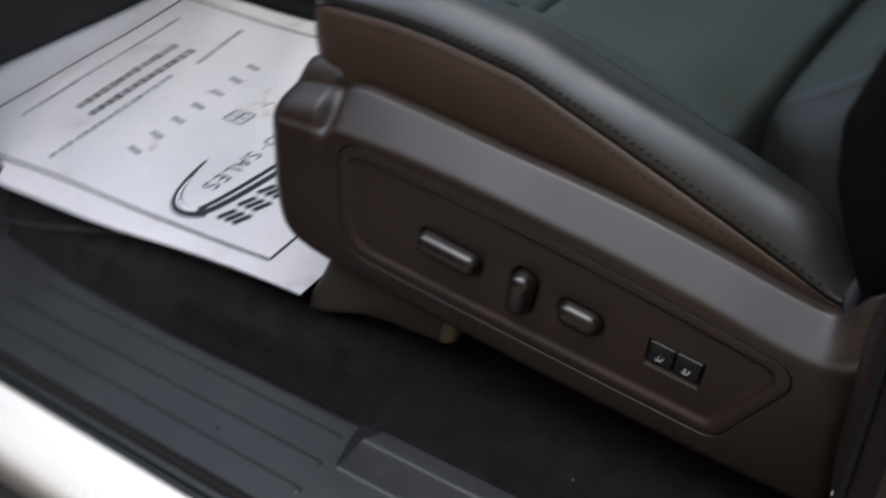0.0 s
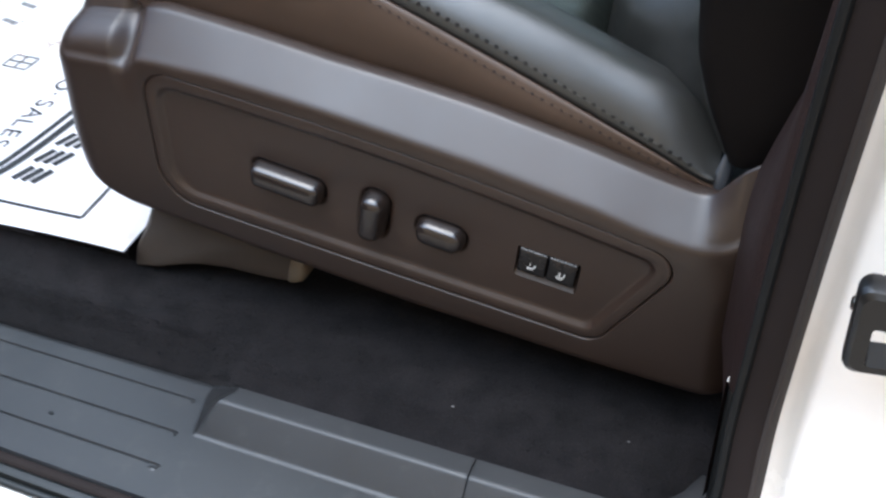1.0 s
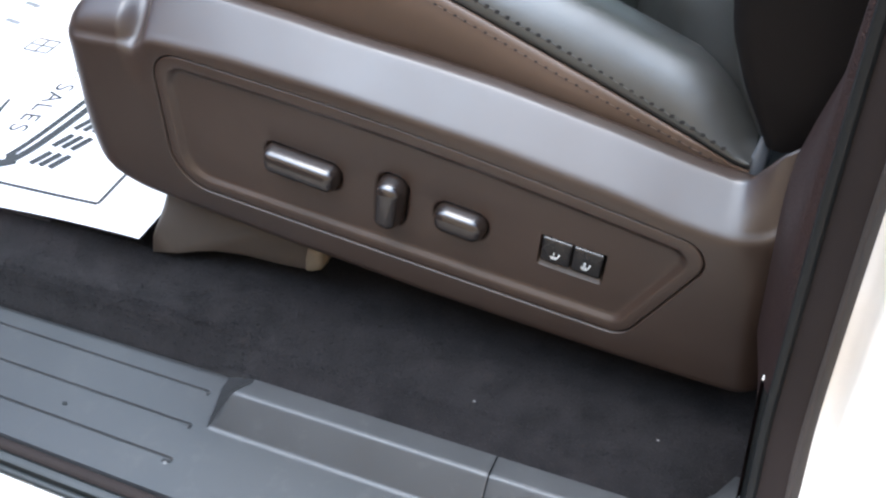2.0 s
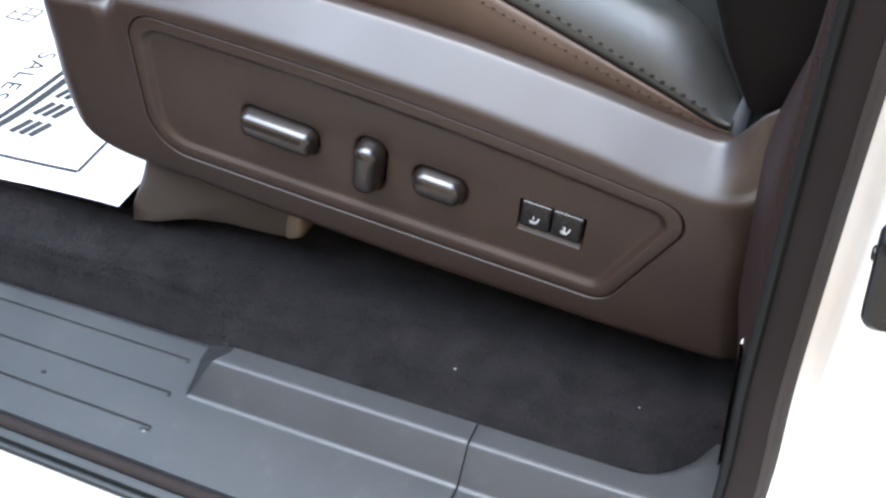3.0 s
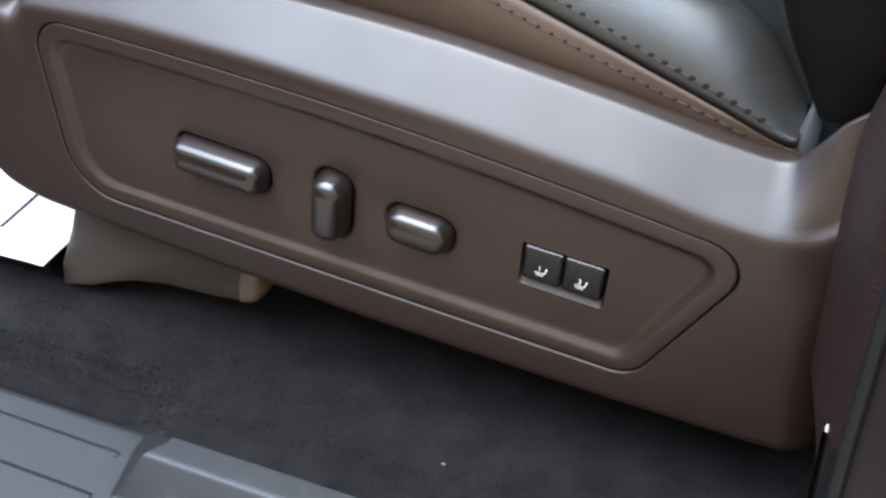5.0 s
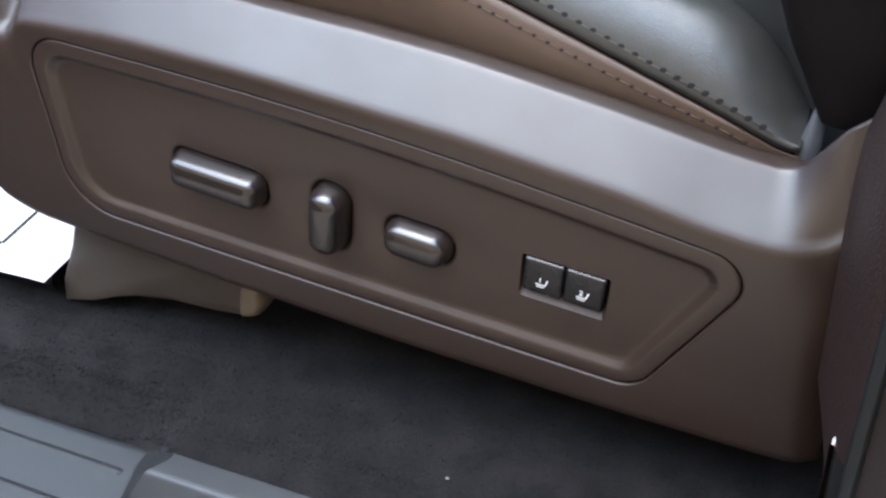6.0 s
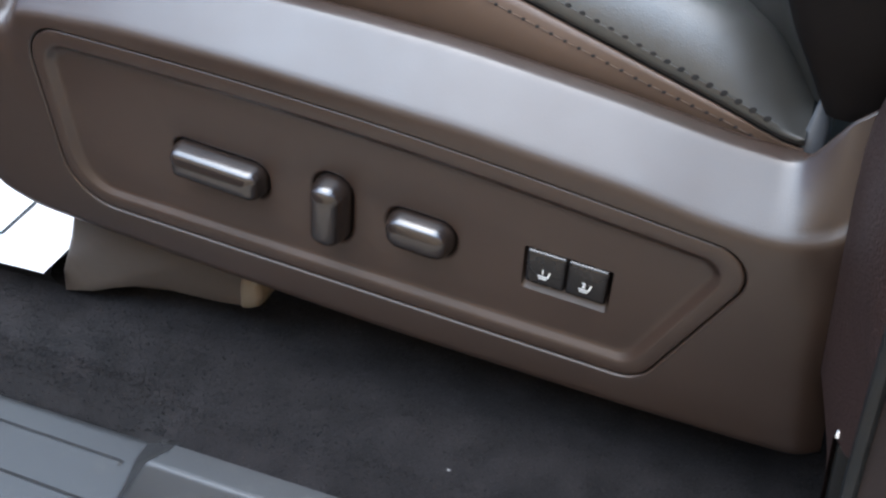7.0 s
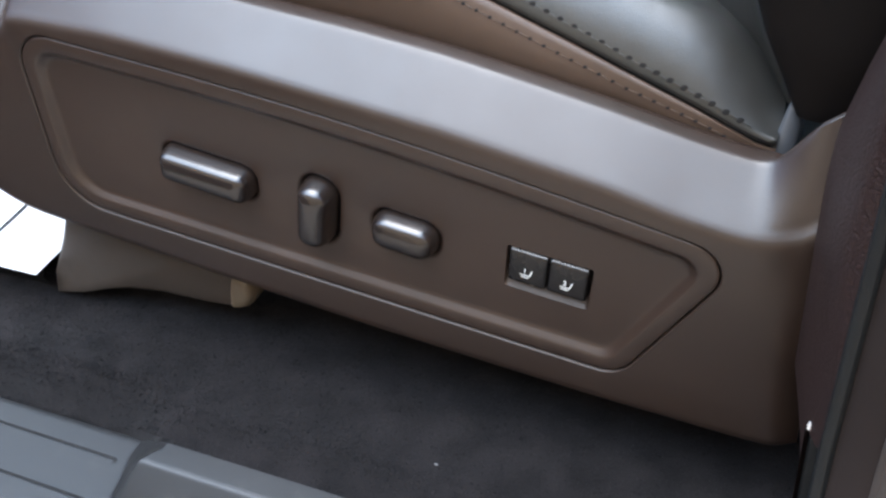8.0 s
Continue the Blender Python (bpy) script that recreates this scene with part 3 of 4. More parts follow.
def z_fold(x):
    z = curve_at(x, [(-0.3, 0.2425), (-0.214, 0.243), (-0.203, 0.2500), (-0.19, 0.2515), (-0.169, 0.2503), (-0.134, 0.2485), (-0.089, 0.2425), (-0.045, 0.2360), (0.012, 0.2265), (0.061, 0.2185), (0.141, 0.2008), (0.179, 0.1893), (0.205, 0.1843), (0.215, 0.1840)])
    return z + soft(x, 0.231) * 1.2


def z_top(x):
    z = curve_at(x, [(-0.298, 0.240), (-0.290, 0.2545), (-0.280, 0.2620), (-0.265, 0.2655), (-0.24, 0.2672), (-0.218, 0.2678), (-0.203, 0.2755), (-0.19, 0.2785), (-0.179, 0.2780), (-0.144, 0.2733), (-0.0985, 0.2665), (-0.055, 0.259), (0.003, 0.2510),
                     (0.051, 0.2430), (0.074, 0.2380), (0.13, 0.2250), (0.182, 0.2112), (0.206, 0.2065)])
    return max(z + interp(x, [(0.206, 0.0), (0.211, 0.0014), (0.215, 0.0055), (0.219, 0.0105), (0.223, 0.0160), (0.228, 0.0225), (0.24, 0.030)]), z_fold(x) + 0.008)


def shield_loop(x):
    zb, zf, zt = z_bottom(x), z_fold(x), z_top(x)
    notch = smooth(-0.228, -0.214, x) * smooth(-0.197, -0.213, x)
    k = lambda f: zb + 0.009 + (zf - 0.011 - zb - 0.009) * f
    prof = [(0.050, zb + 0.014), (0.014, zb + 0.0015), (0.006, zb), (0.002, zb + 0.0022), (0.0004, zb + 0.006), (0, zb + 0.009)]
    prof += [(0, k(f)) for f in (0.2, 0.4, 0.6, 0.8, 1.0)]
    prof += [(0.0001, zf - 0.0050), (0.0008, zf - 0.0027), (0.0021, zf - 0.0007), (0.0043, zf + 0.0014)]
    ym, zm = 0.0043, zf + 0.0014
    yt = 0.0270 - 0.0035 * smooth(0.211, 0.230, x)
    cap = smooth(-0.205, -0.222, x) * smooth(-0.294, -0.272, x)
    roll = 0.75 * smooth(-0.205, -0.222, x)
    for f in (0.08, 0.22, 0.35, 0.5, 0.65, 0.8, 0.92, 1.0):
        fy = f + roll * (1 - math.cos(f * math.pi / 2) - f)
        fz = f + roll * (math.sin(f * math.pi / 2) - f)
        prof.append((ym + (yt - ym) * fy, zm + (zt - 0.0006 - zm) * fz))
    yl = max(0.0335, yt + 0.003)
    prof += [(yt + 0.0008, zt - 0.0001), (yt + 0.0020, zt + 0.0002)]
    flat = 1 - smooth(0.207, 0.217, x)
    prof += [(yl + (0.050 - yl) * f, zt + 0.0014 * flat - 0.0175 * (1 - cap) * smooth(0.2 * flat - 0.25 * (1 - flat), 0.8 * flat + 0.4 * (1 - flat), f) + 0.018 * cap * (1 - (1 - f) ** 2)) for f in (0, 0.15, 0.3, 0.5, 0.75, 1)]
    d = x + 0.294
    r = 0.026
    back = r - math.sqrt(max(0, r * r - (r - d) ** 2)) if d < r else 0.0
    turned = 0.36 * soft(x, 0.2142, 0.0045)
    rounded = 0.8 * soft(x, 0.2310, 0.0028)
    w = 1 - smooth(-0.294, -0.21, x)
    out = []
    for y, z in prof:
        beside = (x - 0.149) * 0.841 - (z - 0.0795) * 0.541
        bend = 0.035 * soft(beside, 0.006, 0.002) * smooth(zf - 0.004, zf - 0.03, z)
        up = smooth(zf - 0.018, zf + 0.012, z)
        high = smooth(zf - 0.05, zf - 0.004, z)
        y2 = min(0.05, y + back + bend + rounded + (turned - rounded) * high + 0.009 * notch * up * (1 if y < 0.037 else 0))
        out.append((x + w * 0.15 * max(0, z - 0.165), y2, z - 0.004 * notch * up))
    return out


stations = [-0.294, -0.2938, -0.2928, -0.291, -0.2885, -0.285, -0.281, -0.276, -0.270, -0.263, -0.255, -0.247, -0.239]
stations += [-0.232 + 0.002 * i for i in range(20)] + [-0.19 + 0.01 * i for i in range(39)] + [0.196 + 0.003 * i for i in range(16)]
shield = part("side_shield", loft([shield_loop(x) for x in stations]), M_SHIELD, seat, "dark brown moulded plastic side shield")

# control panel set into the shield
PANEL = [(-0.2080, 0.1250), (0.1490, 0.0795), (0.2085, 0.1722), (-0.1965, 0.2452)]
RADII = [0.032, 0.020, 0.018, 0.024]


def panel_loop(inset, y):
    rad = [max(0.006, r - inset * 0.75) for r in RADII]
    arcs = round_poly(inset_poly(PANEL, inset), rad, 10)
    out = []
    for side in range(4):
        arc = arcs[side * 11:side * 11 + 11]
        out += [(x, y, z) for x, z in arc]
        (xa, za), (xb, zb) = arc[-1], arcs[(side * 11 + 11) % 44]
        bow = (-0.0004, 0, 0.0060, 0)[side]
        for k in range(1, 12):
            f = k / 12
            out.append((xa + (xb - xa) * f, y, za + (zb - za) * f + bow * math.sin(math.pi * f)))
    return out


cut(shield, [loft([panel_loop(i, y) for i, y in ((-0.006, -0.02), (-0.0012, -0.0003), (-0.0008, 0.0001), (-0.0001, 0.0008), (0.0, 0.03))])], 34)
FIELD = 0.0040
AXIS = radians(-8.0)
LEAN = radians(-9.5)


def on_panel(cx, cz, tilt=AXIS):
    """Matrix from a control's own plane (x along, y up, z towards the viewer) to the panel."""
    return Matrix.Translation((cx, FIELD, cz)) @ Matrix.Rotation(-tilt, 4, 'Y') @ Matrix.Rotation(math.pi / 2, 4, 'X')


def pill(w, h, r, levels, m):
    """Rounded block: levels are (inset, height) pairs from foot to top."""
    c = [(-w / 2, -h / 2), (w / 2, -h / 2), (w / 2, h / 2), (-w / 2, h / 2)]
    loops = [[m @ Vector((x, y, z)) for x, y in round_poly(inset_poly(c, i), [max(0.0008, r - i)] * 4, 8)] for i, z in levels]
    return loft(loops)


SLIDE, TILT_SW, LUMBAR, MEM = (-0.0888, 0.1648), (-0.0198, 0.1520), (0.0322, 0.1470), (0.1112, 0.1378)


def panel_mesh():
    """Panel with its rim and bevel, the flat field and the recesses for the controls."""
    steps = [(0.0010, 0.028), (0.0006, 0.0014), (0.0008, 0.0009), (0.0013, 0.0005), (0.0021, 0.0003), (0.0082, 0.0002), (0.0092, 0.0004), (0.0100, 0.0009), (0.0123, 0.0031), (0.0131, 0.0036), (0.0142, 0.0039), (0.0160, FIELD), (0.0180, FIELD)]
    bm = loft([panel_loop(i, y) for i, y in steps], close_last=False)
    bm.verts.ensure_lookup_table()
    n = len(panel_loop(0, 0))
    rim = bm.verts[len(bm.verts) - n:]
    edges = [bm.edges.get((rim[i], rim[(i + 1) % n])) for i in range(n)]

    def recess(loops):
        rings = [[bm.verts.new(p) for p in loop] for loop in loops]
        for r0, r1 in zip(rings, rings[1:]):
            for i in range(len(r0)):
                j = (i + 1) % len(r0)
                bm.faces.new((r0[i], r0[j], r1[j], r1[i]))
        bm.faces.new(rings[-1])
        first = rings[0]
        edges.extend(bm.edges.get((first[i], first[(i + 1) % len(first)])) for i in range(len(first)))

    for (cx, cz), w, h, r, tilt in ((SLIDE, 0.0664, 0.0288, 0.0116, LEAN), (TILT_SW, 0.0285, 0.0505, 0.0136, radians(-12)), (LUMBAR, 0.0446, 0.0284, 0.0130, LEAN)):
        m = on_panel(cx, cz, tilt)
        c = [(-w / 2, -h / 2), (w / 2, -h / 2), (w / 2, h / 2), (-w / 2, h / 2)]
        recess([[m @ Vector((x, y, z)) for x, y in round_poly(inset_poly(c, i), [max(0.0008, r - i)] * 4, 8)] for i, z in ((0.0, 0.0), (0.0008, -0.0002), (0.0018, -0.0009), (0.0026, -0.0024), (0.0030, -0.0095))])
    m = on_panel(*MEM)
    recess([[m @ Vector((x, y, z)) for x, y in round_poly([(-wx, lo), (wx, lo), (wx, 0.0114), (-wx, 0.0114)], [0.0022, 0.0022, 0.0012, 0.0012], 4)]
            for z, wx, lo in ((0.0, 0.0230, -0.0166), (-0.0004, 0.0227, -0.0162), (-0.0036, 0.0222, -0.0124), (-0.0044, 0.0218, -0.0114), (-0.008, 0.0218, -0.0114))])
    bmesh.ops.triangle_fill(bm, use_beauty=True, use_dissolve=False, edges=edges, normal=(0, -1, 0))
    return bm


panel = part("control_panel", panel_mesh(), M_PANEL, seat, "brown plastic seat control panel", 24)

BLOCK = [(0.0, -0.006), (0.0003, 0.0006), (0.0011, 0.0042), (0.0020, 0.0072), (0.0029, 0.0089), (0.0042, 0.0102), (0.0058, 0.0111), (0.0078, 0.0117), (0.0098, 0.0119)]
part("slide_switch", pill(0.0600, 0.0225, 0.0080, BLOCK, on_panel(*SLIDE, LEAN)), M_SWITCH, panel, "brown oblong seat slide switch", 75)
part("recline_switch", pill(0.0220, 0.0440, 0.0100, [(i, z * 1.15) for i, z in BLOCK], on_panel(*TILT_SW, radians(-12))), M_SWITCH, panel, "brown upright recline switch", 75)
part("lumbar_switch", pill(0.0388, 0.0225, 0.0102, [(i, z * 0.88) for i, z in BLOCK], on_panel(*LUMBAR, LEAN)), M_SWITCH, panel, "brown oval lumbar switch", 75)


def memory_button(cx, digit):
    m = on_panel(*MEM) @ Matrix.Translation((cx, 0.0, 0.0))
    b = part("memory_button", pill(0.0208, 0.0215, 0.0012, [(0.0, -0.008), (0.0, 0.0002), (0.0005, 0.0011), (0.0014, 0.0016), (0.0026, 0.0017)], m), M_BUTTON, panel, "black memory button %s" % digit)
    s = m @ Matrix.Translation((-0.0003, -0.0026, 0.0019))
    t = text_bm(digit, 0.0043, s @ Matrix.Translation((-0.0008, 0.0014, 0)))
    # seat outline under the digit
    for quad in ([(-0.0032, -0.0016), (0.0018, -0.0016), (0.0018, -0.0010), (-0.0032, -0.0010)],
                 [(0.0016, -0.0016), (0.0023, -0.0014), (0.0034, 0.0026), (0.0027, 0.0027)],
                 [(-0.0026, -0.003), (0.0016, -0.003), (0.0016, -0.0024), (-0.0026, -0.0024)]):
        vs = [t.verts.new(s @ Vector((x, y, 0.00006))) for x, y in quad]
        t.faces.new(vs)
    part("seat_symbol", t, M_WHITE_INK, b, "white printed seat symbol with a digit")


memory_button(-0.0107, "1")
memory_button(0.0107, "2")

# plastic cover over the front end of the seat track
OUT = [(-0.236, 0.112), (-0.262, 0.062), (-0.284, 0.026), (-0.291, 0.004), (-0.262, 0.010), (-0.238, 0.019), (-0.216, 0.0250), (-0.18, 0.0295), (-0.14, 0.0320),
       (-0.119, 0.0345), (-0.1085, 0.0385), (-0.1035, 0.048), (-0.102, 0.066), (-0.104, 0.1)]


def cover_loop(y, ins):
    cx, cz = -0.19, 0.065
    out = []
    for x, z in OUT:
        d = Vector((cx - x, cz - z))
        d = d.normalized() * ins
        out.append((x + d.x, y, z + d.y))
    return out


part("track_cover", loft([cover_loop(y, i) for y, i in ((0.075, 0.0), (0.034, 0.0), (0.0275, 0.0012), (0.0235, 0.004), (0.022, 0.008))]), M_COVER, seat, "taupe brown plastic seat track cover")
CAP = [(-0.1250, 0.0320), (-0.1160, 0.0338), (-0.1080, 0.0378), (-0.1028, 0.0475), (-0.1012, 0.0640), (-0.1150, 0.0680), (-0.1205, 0.0520)]
part("end_cap", loft([[(x + (-0.112 - x) * f, y, z + (0.050 - z) * f) for x, z in round_poly(CAP, [0.002, 0.003, 0.005, 0.005, 0.003, 0.003, 0.006], 3)] for y, f in ((0.06, 0.0), (0.030, 0.0), (0.0250, 0.06), (0.0222, 0.2), (0.0208, 0.45))]), M_CAP, seat, "tan plastic end cap of the track cover", 60)
part("track_rail", box((-0.10, 0.075, 0.008), (0.24, 0.11, 0.05), 0.003), M_RUBBER_DARK, seat, "dark steel seat track")
part("seat_base", box((-0.22, 0.06, 0.095), (0.24, 0.52, 0.2), 0.01), M_RUBBER_DARK, seat, "dark seat underframe")

# ==== cushion ====
SEAM = [(-0.255, 0.334), (-0.226, 0.337), (-0.17, 0.3355), (-0.122, 0.3305), (-0.045, 0.3150), (0.019, 0.2885), (0.08, 0.2620), (0.139, 0.2356), (0.175, 0.2208), (0.204, 0.2066)]


def seam_z(x):
    return curve_at(x, SEAM)


def front(x, r, x0=-0.262):
    """0 at the very front of the cushion, 1 from r behind it: a rounded nose."""
    d = min(1, max(0, (x - x0) / r))
    return math.sqrt(max(0, 1 - (1 - d) ** 2))


CX = [-0.262, -0.2615, -0.260, -0.2575, -0.254, -0.2495, -0.244, -0.237, -0.229, -0.22, -0.21] + [-0.2 + 0.0125 * i for i in range(33)] + [0.2065, 0.2095]


def side_row(x):
    """From behind the rail up to the seam."""
    zs = seam_z(x) - 0.020 * (1 - front(x, 0.045))
    zb = z_top(x) - 0.03
    n = 0.034 * (1 - front(x, 0.045))
    puff = 0.004 * smooth(0.2, 0.08, x)
    tip = 0.0035 * smooth(0.12, 0.2, x)
    return [(x, 0.046 + n - tip, zb)] + [(x - 0.010 * (1 - front(x, 0.03)) * (1 - f), 0.046 - 0.003 * (1 - f) + n - tip - puff * math.sin(math.pi * f * f) - 0.002 * f, zb + (zs - zb) * f) for f in (0.12, 0.25, 0.4, 0.55, 0.7, 0.82, 0.92, 0.97)] + [
        (x, 0.0449 + n - tip, zs - 0.0008), (x, 0.0480 + n - tip, zs - 0.0026)]


cushion = part("cushion", sheet([side_row(x) for x in CX]), M_SEAT_SIDE, seat, "brown leather cushion side", 70)


def crown(x):
    """Height of the bolster over the seam."""
    return interp(x, [(-0.26, 0.010), (-0.15, 0.024), (0.0, 0.024), (0.1, 0.030), (0.16, 0.032), (0.19, 0.031), (0.215, 0.024)])


def top_row(x):
    zs = seam_z(x) - 0.020 * (1 - front(x, 0.045))
    n = 0.034 * (1 - front(x, 0.045))
    tip = 0.0035 * smooth(0.12, 0.2, x)
    c = crown(x) * (0.3 + 0.7 * front(x, 0.05))
    pts = [(0.0482 + n - tip, zs - 0.0012), (0.0457 + n - tip, zs + 0.0004), (0.0447 + n - tip, zs + 0.0020), (0.0447 + n - tip, zs + 0.0045), (0.0458 + n - tip, zs + 0.008)]
    y0 = 0.0458 + n - tip
    for f in (0.1, 0.2, 0.32, 0.45, 0.58, 0.7, 0.82, 0.92, 1.0):
        rise = 1 - max(0.0, 1 - f / 0.55) ** 2 - 0.19 * max(0.0, (f - 0.55) / 0.45) ** 1.3
        pts.append((y0 + 0.050 * f, zs + 0.008 + (c + 0.002 - 0.008) * rise))
    zc = zs + c * 0.83
    drop = 7 * max(0.0, x - 0.168) ** 2
    pts = [(y + 0.5 * drop * min(1, max(0, (z - zs - 0.006) / 0.012)), z - drop * min(1, max(0, (z - zs - 0.004) / 0.012))) for y, z in pts]
    pts += [(0.0975 + n * 0.5, zc - 0.0025), (0.0995 + n * 0.5, zc - 0.005), (0.1005 + n * 0.5, zc - 0.010)]
    return [(x, y, z) for y, z in pts]


part("bolster", sheet([top_row(x) for x in CX]), M_SEAT_TOP, cushion, "black leather side bolster", 70)


def insert_row(x):
    """Across the middle of the seat: a sewn-in edge by the bolster, the flat middle, the far bolster."""
    zc = seam_z(x) - 0.020 * (1 - front(x, 0.045)) + crown(x) * 0.83
    zi = curve_at(x, [(-0.262, 0.318), (-0.2, 0.325), (-0.1, 0.318), (0.0, 0.294), (0.1, 0.277), (0.2, 0.27)]) - 0.03 * (1 - front(x, 0.03))
    nn = 0.012 * (1 - front(x, 0.03))
    row = [(x, 0.0995 + nn, zc - 0.012), (x, 0.1005 + nn, zc - 0.0065), (x, 0.104 + nn, zc - 0.0045), (x, 0.118, zc - 0.007), (x, 0.134, 0.5 * zc + 0.5 * zi - 0.004), (x, 0.15, zi + 0.002)]
    row += [(x, 0.156 + 0.27 * f, zi + 0.001 + 0.006 * math.sin(math.pi * f)) for f in (0.1, 0.3, 0.5, 0.7, 0.9)]
    row += [(x, 0.43, zi), (x, 0.435, zi + 0.025), (x, 0.47, zi + 0.035), (x, 0.52, zi), (x, 0.53, zi - 0.1)]
    # rolls down into the gap before the backrest, and into the cross seam
    seam = 0.007 * max(0.0, 1 - abs(x + 0.0905) / 0.0035)
    return [(px, py, pz - seam - (0.010 * smooth(0.044, 0.104, px) + 0.06 * smooth(0.094, 0.110, px)) * smooth(0.108, 0.132, py)) for px, py, pz in row]


split = -0.0905
xs_front = [x for x in CX if x < split - 0.005] + [split - 0.0035, split - 0.0015, split]
xs_rear = [split, split + 0.0015, split + 0.0035] + sorted([x for x in CX if x > split + 0.005] + [0.093, 0.097, 0.1045, 0.108, 0.111])
part("seat_insert_front", sheet([insert_row(x) for x in xs_front]), M_SEAT_TOP, cushion, "plain black leather front of the seat", 70)
part("seat_insert", sheet([insert_row(x) for x in xs_rear]), M_PERF, cushion, "black perforated leather seat insert", 70)


def along_seam(off_y, off_z, x):
    n = 0.034 * (1 - front(x, 0.045))
    tip = 0.0035 * smooth(0.12, 0.2, x)
    return Vector((x, 0.0445 + n - tip + off_y, seam_z(x) - 0.020 * (1 - front(x, 0.045)) + off_z))


def side_y(x, dz):
    """How far out the cushion side stands, dz below the seam."""
    n = 0.034 * (1 - front(x, 0.045))
    tip = 0.0035 * smooth(0.12, 0.2, x)
    zs = seam_z(x) - 0.020 * (1 - front(x, 0.045))
    f = 1 - dz / (zs - z_top(x) + 0.03)
    return 0.046 - 0.003 * (1 - f) + n - tip - 0.004 * smooth(0.2, 0.08, x) * math.sin(math.pi * f * f) - 0.002 * f


# thin dark rod in the seam: the groove's shade as a colour
part("seam_shade", tube([along_seam(0.0021, -0.0002, -0.25 + 0.456 * i / 90) for i in range(91)], 0.0006, 8), M_SEAM_SHADE, cushion, "dark rod that paints the shade in the seam groove")


def stitches(place, gap, size):
    """One row of short stitches beside the seam."""
    b = bmesh.new()
    x = -0.235
    while x < 0.196:
        p, q = place(x), place(x + gap * 0.66)
        loops = []
        for f, s in ((0.0, 0.35), (0.2, 1.0), (0.8, 1.0), (1.0, 0.35)):
            c = p.lerp(q, f)
            loops.append([c + Vector((0, -math.cos(a) * size * s, math.sin(a) * size * s)) for a in (k * math.pi / 3 for k in range(6))])
        loft(loops, bm=b)
        x += gap
    return b


def lower_place(x):
    dz = interp(x, [(-0.2, 0.0062), (-0.045, 0.0060), (0.02, 0.0067), (0.08, 0.0070), (0.14, 0.0072), (0.2, 0.0046)])
    p = along_seam(0, -dz, x)
    p.y = side_y(x, dz) - 0.0003
    return p


def upper_place(x):
    return along_seam(interp(x, [(-0.05, -0.0005), (0.05, 0.0012), (0.12, 0.0012), (0.2, -0.0002)]), interp(x, [(-0.2, 0.0085), (-0.05, 0.0084), (0.02, 0.0092), (0.08, 0.0086), (0.14, 0.0066), (0.2, 0.0069)]), x)


def dent_discs(place, gap, size):
    """Dark discs where the stitches dive into the leather; the dents' shade is their colour."""
    b = bmesh.new()
    x = -0.235 + gap * 0.83
    while x < 0.196:
        c = place(x)
        loft([[c + Vector((math.cos(a) * size * s * 1.1 + math.sin(a) * size * s * 0.3, -0.0002 * (1 - s), math.sin(a) * size * s)) for a in (k * math.pi / 4 for k in range(8))] for s in (1.0, 0.7, 0.2)], bm=b)
        x += gap
    return b


tagged(part("lower_stitching", stitches(lower_place, 0.0066, 0.00032), M_SEAT_SIDE, cushion, "tan stitching below the seam"), kind="stuff")
tagged(part("lower_dent_shade", dent_discs(lower_place, 0.0066, 0.0009), M_DENT_SHADE, cushion, "needle holes as dark discs, their shade painted"), kind="stuff")
tagged(part("upper_stitching", stitches(upper_place, 0.0066, 0.0004), M_SEAT_TOP, cushion, "dark stitching above the seam"), kind="stuff")
tagged(part("upper_dent_shade", dent_discs(upper_place, 0.0066, 0.0016), M_DENT_SHADE, cushion, "needle holes as dark discs, their shade painted"), kind="stuff")

# ==== backrest ====
def back_edge(z):
    """Front edge of the side bolster."""
    return curve_at(z, [(0.2, 0.226), (0.215, 0.2155), (0.232, 0.2085), (0.255, 0.198), (0.29, 0.187), (0.335, 0.183), (0.38, 0.196), (0.45, 0.225), (0.6, 0.28), (0.85, 0.37)])


rows_side, rows_face = [], []
